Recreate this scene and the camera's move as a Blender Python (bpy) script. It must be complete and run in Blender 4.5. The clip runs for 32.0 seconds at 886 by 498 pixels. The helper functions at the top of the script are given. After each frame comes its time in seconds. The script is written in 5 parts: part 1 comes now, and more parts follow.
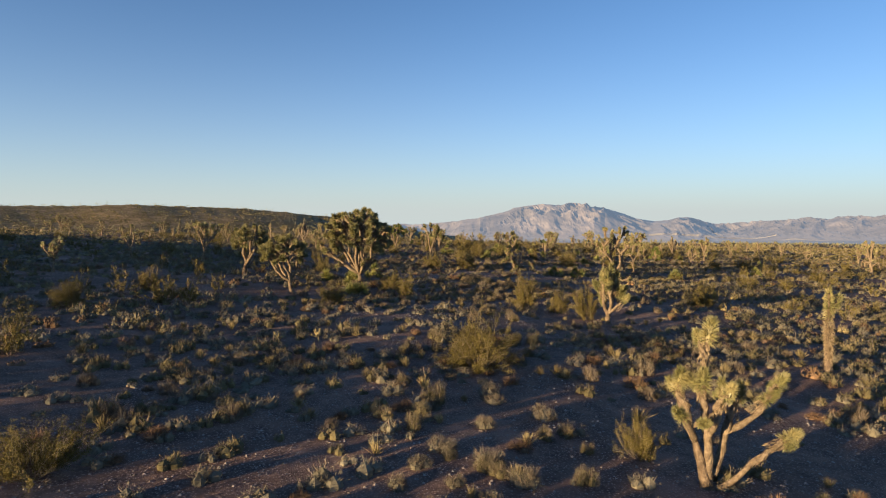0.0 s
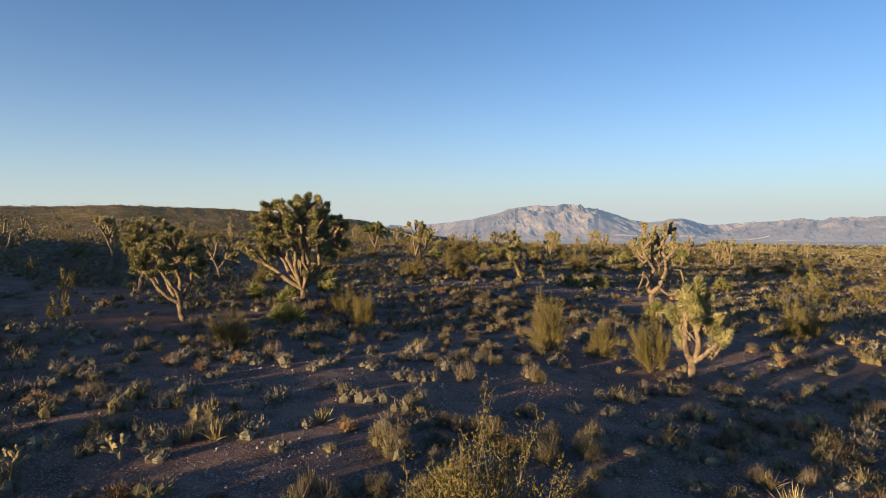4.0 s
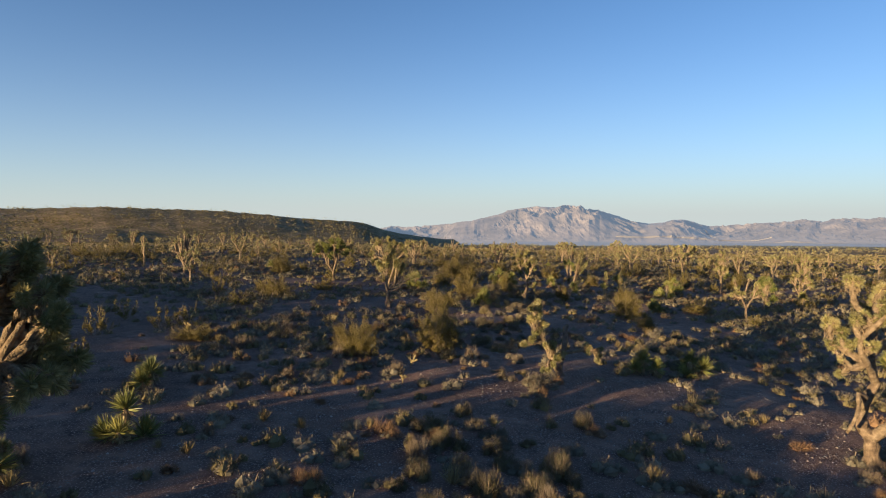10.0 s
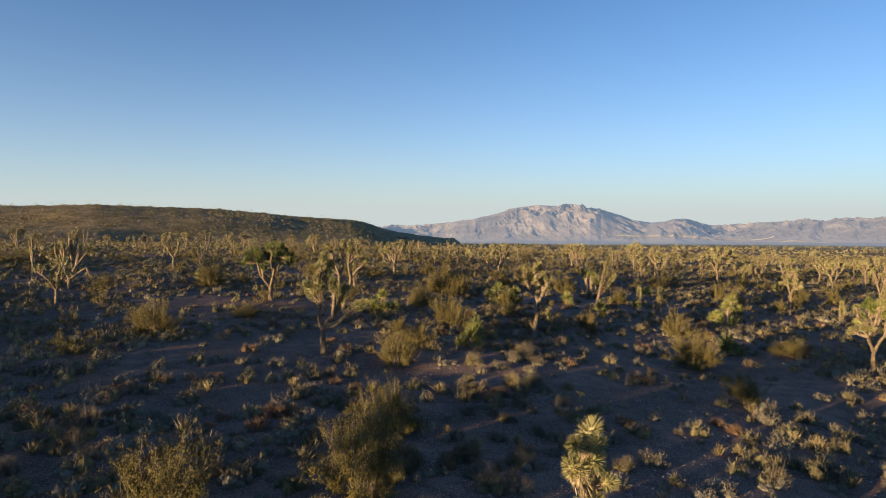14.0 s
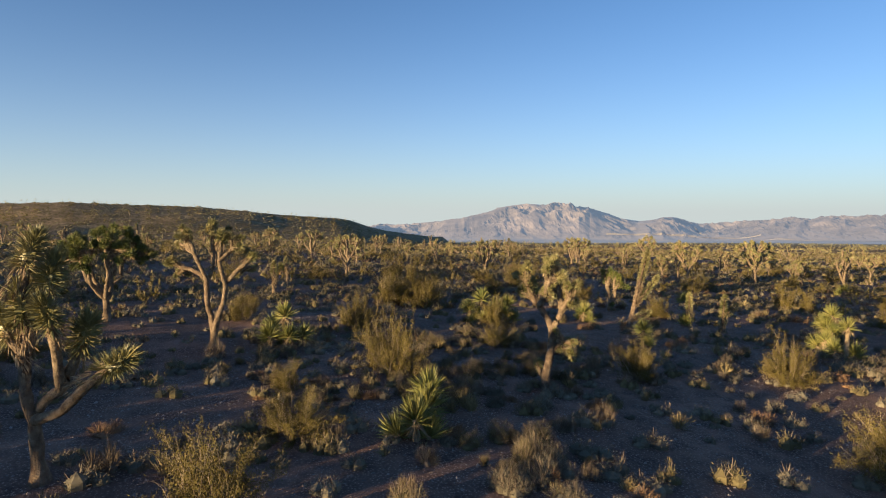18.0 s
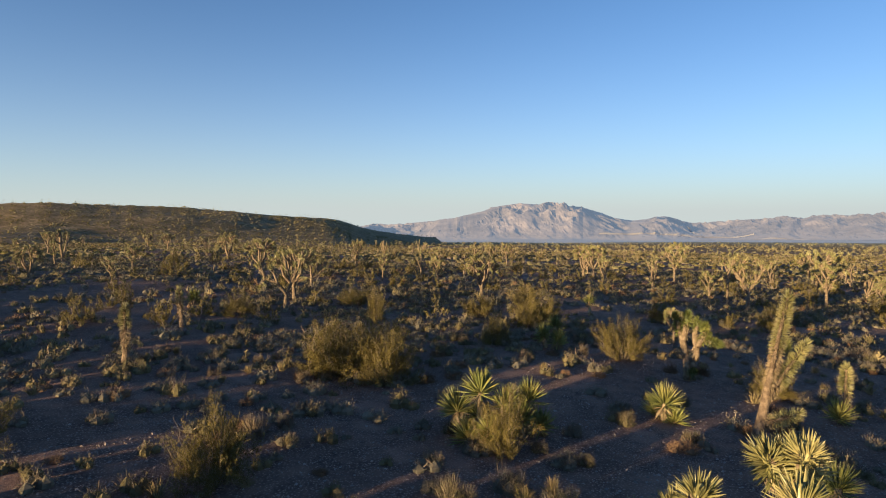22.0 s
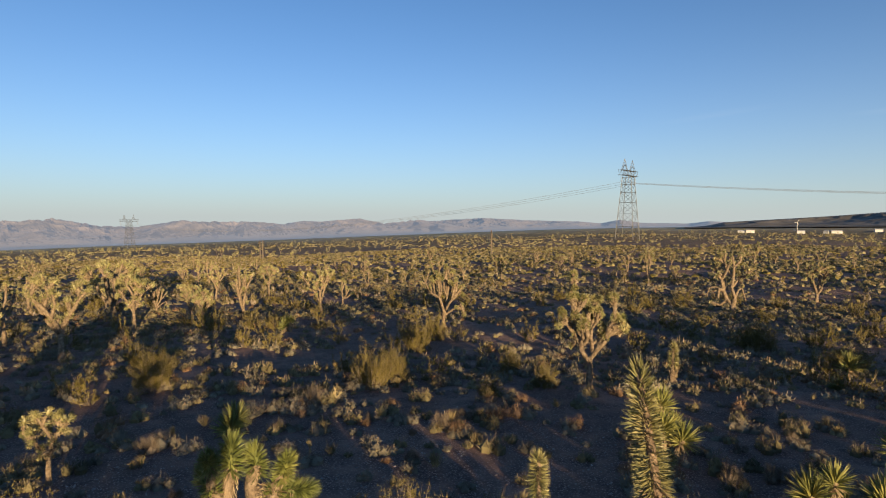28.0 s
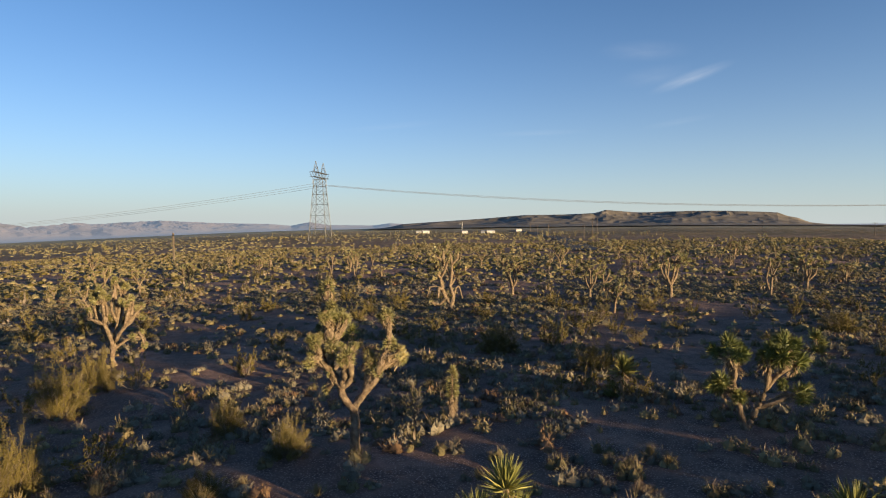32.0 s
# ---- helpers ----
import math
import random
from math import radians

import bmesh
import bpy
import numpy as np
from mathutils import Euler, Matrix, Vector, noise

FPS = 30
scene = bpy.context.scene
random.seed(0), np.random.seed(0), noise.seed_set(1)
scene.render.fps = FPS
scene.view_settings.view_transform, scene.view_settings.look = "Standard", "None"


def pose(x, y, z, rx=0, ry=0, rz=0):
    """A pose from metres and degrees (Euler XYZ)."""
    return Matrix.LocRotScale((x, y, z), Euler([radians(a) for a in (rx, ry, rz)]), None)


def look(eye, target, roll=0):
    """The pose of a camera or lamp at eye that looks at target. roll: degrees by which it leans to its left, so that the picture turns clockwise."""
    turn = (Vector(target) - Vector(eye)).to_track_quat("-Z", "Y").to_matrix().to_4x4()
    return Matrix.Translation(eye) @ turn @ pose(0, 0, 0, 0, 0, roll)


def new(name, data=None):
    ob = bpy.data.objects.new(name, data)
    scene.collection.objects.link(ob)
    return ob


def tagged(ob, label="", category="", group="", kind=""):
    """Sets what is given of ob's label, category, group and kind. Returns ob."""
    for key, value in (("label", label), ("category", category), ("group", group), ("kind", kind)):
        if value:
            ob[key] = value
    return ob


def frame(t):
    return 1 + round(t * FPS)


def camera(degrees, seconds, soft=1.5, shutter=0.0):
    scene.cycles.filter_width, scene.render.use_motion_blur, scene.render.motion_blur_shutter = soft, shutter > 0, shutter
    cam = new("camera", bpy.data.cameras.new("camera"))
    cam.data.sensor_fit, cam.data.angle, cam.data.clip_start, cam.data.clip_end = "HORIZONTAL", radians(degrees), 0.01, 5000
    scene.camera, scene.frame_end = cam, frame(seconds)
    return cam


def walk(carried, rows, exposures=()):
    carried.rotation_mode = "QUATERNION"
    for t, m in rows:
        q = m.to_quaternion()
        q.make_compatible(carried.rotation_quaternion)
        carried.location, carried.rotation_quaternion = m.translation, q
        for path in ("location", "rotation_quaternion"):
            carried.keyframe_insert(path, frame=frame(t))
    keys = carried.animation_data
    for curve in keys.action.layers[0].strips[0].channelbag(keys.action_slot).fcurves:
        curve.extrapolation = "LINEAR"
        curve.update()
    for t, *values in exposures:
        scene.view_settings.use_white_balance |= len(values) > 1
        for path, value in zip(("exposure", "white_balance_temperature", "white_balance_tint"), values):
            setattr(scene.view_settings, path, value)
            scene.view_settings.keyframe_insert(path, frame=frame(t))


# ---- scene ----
cam = camera(74.2, 32.0, soft=1.1)
PATH = [
    (0, (3.245, 2.688, 5.669), (2.946, 4.662, 5.542), -0.0),
    (0.5, (2.996, 4.249, 5.667), (2.702, 6.223, 5.541), 0.0),
    (1, (2.812, 5.872, 5.577), (2.517, 7.846, 5.452), 0.0),
    (1.5, (2.664, 7.479, 5.406), (2.369, 9.453, 5.282), -0.0),
    (2, (2.508, 9.123, 5.285), (2.219, 11.098, 5.163), -0.0),
    (2.5, (2.356, 10.709, 5.214), (2.07, 12.685, 5.092), -0.0),
    (3, (2.253, 12.329, 5.16), (1.972, 14.305, 5.037), 0.0),
    (3.5, (2.128, 13.929, 4.954), (1.851, 15.906, 4.831), 0.0),
    (5.5, (1.77, 20.142, 5.08), (1.488, 22.118, 4.959), -0.0),
    (6, (1.606, 21.789, 5.164), (1.33, 23.766, 5.043), -0.0),
    (6.5, (1.474, 23.453, 5.341), (1.2, 25.431, 5.221), -0.0),
    (7, (1.309, 25.124, 5.573), (1.034, 27.102, 5.454), -0.0),
    (7.5, (1.124, 26.877, 5.765), (0.848, 28.854, 5.647), -0.0),
    (8, (0.97, 28.674, 5.811), (0.692, 30.651, 5.694), -0.0),
    (8.5, (0.911, 30.446, 5.744), (0.632, 32.423, 5.627), 0.0),
    (9, (0.82, 32.286, 5.776), (0.54, 34.263, 5.659), -0.0),
    (9.5, (0.685, 34.031, 5.898), (0.406, 36.008, 5.778), -0.0),
    (10, (0.593, 35.747, 6.02), (0.314, 37.724, 5.901), -0.0),
    (10.5, (0.527, 37.384, 6.12), (0.249, 39.361, 6.002), -0.0),
    (11, (0.518, 39.225, 6.178), (0.238, 41.202, 6.06), -0.0),
    (11.5, (0.462, 41.036, 6.132), (0.183, 43.013, 6.017), -0.0),
    (12, (0.394, 42.786, 6.085), (0.115, 44.763, 5.968), -0.0),
    (12.5, (0.35, 44.545, 6.054), (0.071, 46.521, 5.935), 0.0),
    (13, (0.299, 46.37, 5.977), (0.019, 48.346, 5.857), 0.1),
    (13.5, (0.195, 48.188, 5.915), (-0.086, 50.164, 5.793), 0.1),
    (14, (0.078, 49.898, 5.788), (-0.204, 51.875, 5.664), 0.1),
    (14.5, (0.087, 51.548, 5.656), (-0.193, 53.524, 5.532), 0.0),
    (16.5, (-0.129, 59.048, 4.748), (-0.384, 61.028, 4.623), 0.0),
    (17, (-0.206, 60.868, 4.576), (-0.454, 62.849, 4.45), 0.0),
    (17.5, (-0.274, 62.718, 4.49), (-0.518, 64.699, 4.362), 0.0),
    (18, (-0.352, 64.5, 4.419), (-0.597, 66.481, 4.292), 0.0),
    (18.5, (-0.472, 66.192, 4.331), (-0.716, 68.173, 4.206), 0.0),
    (19, (-0.6, 67.817, 4.373), (-0.843, 69.798, 4.247), 0.0),
    (19.5, (-0.699, 69.434, 4.466), (-0.94, 71.416, 4.34), 0.0),
    (20, (-0.779, 71.121, 4.552), (-1.014, 73.103, 4.425), 0.0),
    (20.5, (-0.877, 72.831, 4.599), (-1.106, 74.814, 4.47), 0.0),
    (21, (-0.984, 74.483, 4.625), (-1.211, 76.465, 4.496), -0.0),
    (21.5, (-1.088, 76.133, 4.684), (-1.316, 78.116, 4.555), -0.0),
    (22, (-1.228, 77.822, 4.713), (-1.451, 79.806, 4.585), -0.1),
    (22.5, (-1.321, 79.486, 4.728), (-1.532, 81.47, 4.6), -0.0),
    (23, (-1.335, 81.151, 4.782), (-1.532, 83.137, 4.653), -0.0),
    (23.5, (-1.33, 82.713, 4.965), (-1.514, 84.7, 4.834), -0.0),
    (24, (-1.305, 84.287, 5.135), (-1.456, 86.277, 5.004), 0.0),
    (24.5, (-1.277, 85.761, 5.177), (-1.247, 87.757, 5.049), -0.0),
    (25, (-1.287, 87.095, 5.022), (-0.872, 89.047, 4.894), -0.0),
    (25.5, (-1.501, 88.044, 4.928), (-0.558, 89.803, 4.801), -0.0),
    (26, (-1.837, 88.939, 4.854), (-0.58, 90.49, 4.729), -0.0),
    (26.5, (-2.241, 89.945, 4.864), (-0.795, 91.322, 4.741), 0.0),
    (28.5, (-0.365, 93.889, 4.085), (1.496, 94.615, 3.979), 0.0),
    (29, (0.209, 94.469, 3.995), (2.108, 95.087, 3.89), 0.0),
    (29.5, (0.964, 94.984, 3.967), (2.883, 95.536, 3.861), 0.0),
    (30, (1.814, 95.405, 3.971), (3.76, 95.853, 3.867), 0.0),
    (30.5, (2.708, 95.747, 3.985), (4.683, 96.046, 3.882), -0.0),
    (31, (3.572, 95.973, 3.986), (5.564, 96.113, 3.883), -0.0),
    (31.5, (4.501, 96.111, 3.914), (6.498, 96.094, 3.812), -0.0),
    (32, (5.515, 96.152, 3.841), (7.508, 96.017, 3.74), -0.0),
]
walk(cam, [(t, look(eye, target, roll)) for t, eye, target, roll in PATH], [(0, 1.45, 6500, 5), (23.5, 1.45, 6500, 5), (26, 1.25, 6500, 5), (28.5, 1.3, 6500, 5), (32, 1.37, 6500, 5)])

# ---- light ----
SUN_AZ, SUN_EL = 222.2, 5.6          # degrees clockwise from +y, and above the horizon
world = bpy.data.worlds.new("desert_sky")
scene.world = world
world.use_nodes = True
wn = world.node_tree
sky = wn.nodes.new("ShaderNodeTexSky")
sky.sky_type = "NISHITA"
sky.sun_disc = False
sky.sun_elevation = radians(SUN_EL + 3.5)
sky.sun_rotation = radians(SUN_AZ)
sky.altitude, sky.air_density, sky.dust_density, sky.ozone_density = 900, 0.8, 0.3, 4.0


def cirrus():
    """Faint wisps of cirrus over the settlement, as a whitening of the sky by direction."""
    n, l = wn.nodes, wn.links
    co = n.new("ShaderNodeTexCoord").outputs["Generated"]
    # dust haze that pales the sky towards the horizon
    height = n.new("ShaderNodeSeparateXYZ")
    l.new(co, height.inputs[0])
    above = n.new("ShaderNodeMath")
    above.operation = "MAXIMUM"
    above.inputs[1].default_value = 0.0
    l.new(height.outputs[2], above.inputs[0])
    fade = n.new("ShaderNodeMath")
    fade.operation = "POWER"
    fade.inputs[0].default_value = math.exp(-1 / 0.122)
    l.new(above.outputs[0], fade.inputs[1])
    hazy = n.new("ShaderNodeMix")
    hazy.data_type = "RGBA"
    l.new(fade.outputs[0], hazy.inputs[0]), l.new(sky.outputs[0], hazy.inputs[6])
    hazy.inputs[7].default_value = (3.12, 3.34, 3.36, 1)
    colour = hazy.outputs[2]
    for az, el, long, thin, tilt, amount in ((116.5, 12.4, 3.2, 0.55, 17, 0.30), (112.5, 15.0, 3.6, 0.9, -4, 0.10), (113.5, 12.8, 3.0, 0.9, 5, 0.08), (103.0, 8.2, 4.5, 0.30, 1, 0.08), (115.5, 8.7, 3.0, 0.35, 8, 0.06), (89.0, 8.9, 5.0, 0.35, 6, 0.05)):
        a, e, k = radians(az), radians(el), radians(tilt)
        right, up = Vector((math.cos(a), -math.sin(a), 0)), Vector((-math.sin(a) * math.sin(e), -math.cos(a) * math.sin(e), math.cos(e)))
        out = Vector((math.sin(a) * math.cos(e), math.cos(a) * math.cos(e), math.sin(e)))
        u, v = right * math.cos(k) + up * math.sin(k), up * math.cos(k) - right * math.sin(k)

        def dot(w, scale):
            d = n.new("ShaderNodeVectorMath")
            d.operation = "DOT_PRODUCT"
            d.inputs[1].default_value = w * scale
            l.new(co, d.inputs[0])
            return d.outputs["Value"]

        both = n.new("ShaderNodeCombineXYZ")
        l.new(dot(u, 1 / radians(long)), both.inputs[0]), l.new(dot(v, 1 / radians(thin)), both.inputs[1])
        noise_t = n.new("ShaderNodeTexNoise")
        noise_t.inputs["Scale"].default_value, noise_t.inputs["Detail"].default_value = 1.3, 5
        l.new(both.outputs[0], noise_t.inputs["Vector"])
        far = n.new("ShaderNodeVectorMath")
        far.operation = "LENGTH"
        l.new(both.outputs[0], far.inputs[0])
        m1 = n.new("ShaderNodeMapRange")
        m1.interpolation_type = "SMOOTHSTEP"
        m1.inputs[1].default_value, m1.inputs[2].default_value, m1.inputs[3].default_value, m1.inputs[4].default_value = 0.0, 1.25, amount, 0.0
        l.new(far.outputs["Value"], m1.inputs[0])
        m2 = n.new("ShaderNodeMath")
        m2.operation = "MULTIPLY"
        l.new(m1.outputs[0], m2.inputs[0]), l.new(noise_t.outputs[0], m2.inputs[1])
        front = n.new("ShaderNodeMath")
        front.operation = "GREATER_THAN"
        l.new(dot(out, 1.0), front.inputs[0])
        m3 = n.new("ShaderNodeMath")
        m3.operation = "MULTIPLY"
        l.new(m2.outputs[0], m3.inputs[0]), l.new(front.outputs[0], m3.inputs[1])
        x = n.new("ShaderNodeMix")
        x.data_type = "RGBA"
        l.new(m3.outputs[0], x.inputs[0]), l.new(colour, x.inputs[6])
        x.inputs[7].default_value = (5.6, 5.4, 5.6, 1)
        colour = x.outputs[2]
    return colour


wn.links.new(cirrus(), wn.nodes["Background"].inputs[0])
wn.nodes["Background"].inputs[1].default_value = 0.0716
sun = new("sun", bpy.data.lights.new("sun", "SUN"))
sun.data.energy, sun.data.angle, sun.data.color = 4.5, radians(0.53), (1.0, 0.715, 0.40)
sun.matrix_world = look((0, 0, 0), (math.sin(radians(SUN_AZ + 180)), math.cos(radians(SUN_AZ + 180)), -math.tan(radians(SUN_EL))))


# ---- materials ----
def material(name, colours, scale=3.0, rough=0.85, bump=0.0, bump_scale=30.0, vary=0.0, detail=4.0, spec=0.2, blotch=0.0):
    """Noise between two or three colours; vary: how far single objects differ; bump: relief."""
    m = bpy.data.materials.new(name)
    m.use_nodes = True
    n, l = m.node_tree.nodes, m.node_tree.links
    b = n["Principled BSDF"]
    co = n.new("ShaderNodeNewGeometry").outputs["Position"]
    t = n.new("ShaderNodeTexNoise")
    t.inputs["Scale"].default_value, t.inputs["Detail"].default_value = scale, detail
    l.new(co, t.inputs["Vector"])
    ramp = n.new("ShaderNodeValToRGB")
    ramp.color_ramp.elements[0].position, ramp.color_ramp.elements[1].position = 0.3, 0.7
    ramp.color_ramp.elements[0].color, ramp.color_ramp.elements[1].color = (*colours[0], 1), (*colours[-1], 1)
    if len(colours) > 2:
        e = ramp.color_ramp.elements.new(0.5)
        e.color = (*colours[1], 1)
    l.new(t.outputs[0], ramp.inputs[0])
    out = ramp.outputs[0]
    if vary:
        hsv = n.new("ShaderNodeHueSaturation")
        rnd = n.new("ShaderNodeObjectInfo").outputs["Random"]
        isl = n.new("ShaderNodeNewGeometry").outputs["Random Per Island"]
        add = n.new("ShaderNodeMath")
        add.operation = "ADD"
        l.new(rnd, add.inputs[0]), l.new(isl, add.inputs[1])
        mr = n.new("ShaderNodeMapRange")
        mr.inputs[2].default_value, mr.inputs[3].default_value, mr.inputs[4].default_value = 2.0, 1 - vary, 1 + vary
        l.new(add.outputs[0], mr.inputs[0]), l.new(mr.outputs[0], hsv.inputs["Value"])
        l.new(out, hsv.inputs["Color"])
        out = hsv.outputs[0]
    l.new(out, b.inputs["Base Color"])
    b.inputs["Roughness"].default_value = rough
    b.inputs["Specular IOR Level"].default_value = spec
    if bump:
        t2 = n.new("ShaderNodeTexNoise")
        t2.inputs["Scale"].default_value, t2.inputs["Detail"].default_value = bump_scale, 6
        l.new(co, t2.inputs["Vector"])
        bp = n.new("ShaderNodeBump")
        bp.inputs["Strength"].default_value, bp.inputs["Distance"].default_value = bump, 0.05
        l.new(t2.outputs[0], bp.inputs["Height"]), l.new(bp.outputs[0], b.inputs["Normal"])
    return m


def soil_material():
    """Gravelly desert soil; away from the path a speckle of scrub too small to build."""
    m = bpy.data.materials.new("desert_soil")
    m.use_nodes = True
    n, l = m.node_tree.nodes, m.node_tree.links
    b = n["Principled BSDF"]
    pos = n.new("ShaderNodeNewGeometry").outputs["Position"]

    def tex(kind, scale, detail=5.0):
        t = n.new(kind)
        t.inputs["Scale"].default_value = scale
        if kind == "ShaderNodeTexNoise":
            t.inputs["Detail"].default_value = detail
        l.new(pos, t.inputs["Vector"])
        return t.outputs[0]

    def ramp(src, *stops):
        r = n.new("ShaderNodeValToRGB")
        r.color_ramp.elements[0].position, r.color_ramp.elements[0].color = stops[0][0], (*stops[0][1], 1)
        r.color_ramp.elements[1].position, r.color_ramp.elements[1].color = stops[-1][0], (*stops[-1][1], 1)
        for p, c in stops[1:-1]:
            r.color_ramp.elements.new(p).color = (*c, 1)
        l.new(src, r.inputs[0])
        return r.outputs[0]

    def mix(f, a, c):
        x = n.new("ShaderNodeMix")
        x.data_type = "RGBA"
        l.new(f, x.inputs[0]), l.new(a, x.inputs[6]), l.new(c, x.inputs[7])
        return x.outputs[2]

    base = ramp(tex("ShaderNodeTexNoise", 0.35), (0.32, (0.20, 0.124, 0.095)), (0.5, (0.30, 0.186, 0.14)), (0.68, (0.42, 0.262, 0.197)))
    grit = ramp(tex("ShaderNodeTexVoronoi", 17.0), (0.0, (0.7, 0.55, 0.45)), (0.2, (0.425, 0.3, 0.237)), (0.3, (0.2, 0.131, 0.104)), (0.75, (0.088, 0.059, 0.049)))
    fac = ramp(tex("ShaderNodeTexNoise", 1.7), (0.35, (0.3, 0.3, 0.3)), (0.65, (0.9, 0.9, 0.9)))
    near = mix(fac, base, grit)
    bare = ramp(tex("ShaderNodeTexNoise", 0.09, 8.0), (0.36, (0.18, 0.126, 0.07)), (0.5, (0.24, 0.17, 0.096)), (0.62, (0.324, 0.228, 0.132)))
    tufts = ramp(tex("ShaderNodeTexNoise", 0.06, 6.0), (0.3, (0.096, 0.077, 0.032)), (0.7, (0.168, 0.134, 0.055)))
    dots = ramp(tex("ShaderNodeTexVoronoi", 0.42), (0.34, (0, 0, 0)), (0.52, (1, 1, 1)))
    scrub = mix(dots, tufts, bare)
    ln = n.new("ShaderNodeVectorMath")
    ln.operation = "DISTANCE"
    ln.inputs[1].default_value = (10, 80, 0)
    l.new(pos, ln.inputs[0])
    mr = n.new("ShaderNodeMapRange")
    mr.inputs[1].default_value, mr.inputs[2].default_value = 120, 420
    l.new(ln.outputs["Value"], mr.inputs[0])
    # far plain, its colour lightened with distance in place of haze and grazing sun
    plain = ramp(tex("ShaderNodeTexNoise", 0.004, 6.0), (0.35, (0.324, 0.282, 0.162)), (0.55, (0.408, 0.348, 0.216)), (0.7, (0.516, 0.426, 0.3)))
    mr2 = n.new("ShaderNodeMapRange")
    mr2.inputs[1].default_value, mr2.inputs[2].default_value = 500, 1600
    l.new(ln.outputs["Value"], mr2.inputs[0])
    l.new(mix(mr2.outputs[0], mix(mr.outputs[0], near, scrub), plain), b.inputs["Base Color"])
    b.inputs["Roughness"].default_value, b.inputs["Specular IOR Level"].default_value = 0.95, 0.1
    bp = n.new("ShaderNodeBump")
    bp.inputs["Strength"].default_value, bp.inputs["Distance"].default_value = 0.9, 0.04
    ad = n.new("ShaderNodeMath")
    l.new(tex("ShaderNodeTexNoise", 9.0, 8.0), ad.inputs[0]), l.new(tex("ShaderNodeTexNoise", 45.0, 3.0), ad.inputs[1])
    swell = n.new("ShaderNodeMath")
    swell.operation = "MULTIPLY_ADD"
    swell.inputs[1].default_value = 3.0
    l.new(tex("ShaderNodeTexNoise", 1.3, 2.0), swell.inputs[0]), l.new(ad.outputs[0], swell.inputs[2])
    l.new(swell.outputs[0], bp.inputs["Height"]), l.new(bp.outputs[0], b.inputs["Normal"])
    return m


SOIL = soil_material()
LEAF = material("joshua_leaf", [(0.115, 0.115, 0.044), (0.207, 0.19, 0.078), (0.345, 0.293, 0.14)], 2.5, 0.42, vary=0.28, spec=0.4)
LEAF_GREEN = material("green_joshua_leaf", [(0.075, 0.094, 0.025), (0.125, 0.138, 0.037), (0.213, 0.206, 0.062)], 2.5, 0.5, vary=0.28, spec=0.35)
THATCH = material("dry_leaf_thatch", [(0.161, 0.115, 0.069), (0.265, 0.196, 0.121), (0.368, 0.287, 0.184)], 6, 0.9, vary=0.2)
BARK = material("joshua_bark", [(0.088, 0.062, 0.044), (0.163, 0.117, 0.08), (0.275, 0.204, 0.138)], 7, 0.95, bump=1.0, bump_scale=26)
DEADWOOD = material("dead_wood", [(0.092, 0.064, 0.048), (0.149, 0.109, 0.081), (0.218, 0.167, 0.127)], 6, 0.95, bump=0.8, bump_scale=22)
YUCCA = material("yucca_leaf", [(0.098, 0.115, 0.034), (0.184, 0.184, 0.052), (0.299, 0.27, 0.086)], 2.0, 0.5, vary=0.28, spec=0.4)
CREOSOTE = material("creosote_leaf", [(0.074, 0.06, 0.017), (0.122, 0.097, 0.028), (0.185, 0.145, 0.044)], 1.6, 0.7, vary=0.22, spec=0.15)
STEM = material("shrub_stem", [(0.108, 0.082, 0.058), (0.168, 0.13, 0.094), (0.24, 0.192, 0.144)], 4, 0.9, vary=0.2)
TWIG = material("creosote_stem", [(0.115, 0.09, 0.067), (0.196, 0.155, 0.115), (0.31, 0.247, 0.19)], 4, 0.9, vary=0.2)
BURSAGE = material("bursage_leaf", [(0.096, 0.084, 0.06), (0.154, 0.134, 0.095), (0.224, 0.193, 0.138)], 0.7, 0.9, vary=0.3)
SAGE = material("olive_shrub_leaf", [(0.084, 0.071, 0.038), (0.14, 0.116, 0.059), (0.21, 0.171, 0.084)], 0.7, 0.9, vary=0.3)
STRAW = material("straw_grass", [(0.163, 0.125, 0.062), (0.225, 0.175, 0.088), (0.312, 0.25, 0.131)], 1.5, 0.8, vary=0.25)
RUST = material("rust_buckwheat", [(0.12, 0.073, 0.042), (0.18, 0.11, 0.063), (0.25, 0.155, 0.09)], 1.2, 0.9, vary=0.25)
TAN_BARK = material("thatched_bark", [(0.115, 0.083, 0.055), (0.201, 0.149, 0.1), (0.299, 0.228, 0.155)], 9, 0.95, bump=1.0, bump_scale=30)
# far scrub leaf, its colour brightened for the low sun it throws back
GOLD_LIT = material("sunlit_scrub_leaf", [(0.12, 0.106, 0.05), (0.192, 0.162, 0.077), (0.288, 0.24, 0.12)], 0.5, 0.9, vary=0.3)
PEBBLE = material("pebble_stone", [(0.20, 0.155, 0.135), (0.30, 0.245, 0.215), (0.42, 0.36, 0.32)], 3, 0.9, vary=0.45)
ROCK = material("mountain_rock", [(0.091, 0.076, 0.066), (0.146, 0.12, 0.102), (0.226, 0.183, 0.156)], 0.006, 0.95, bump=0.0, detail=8)


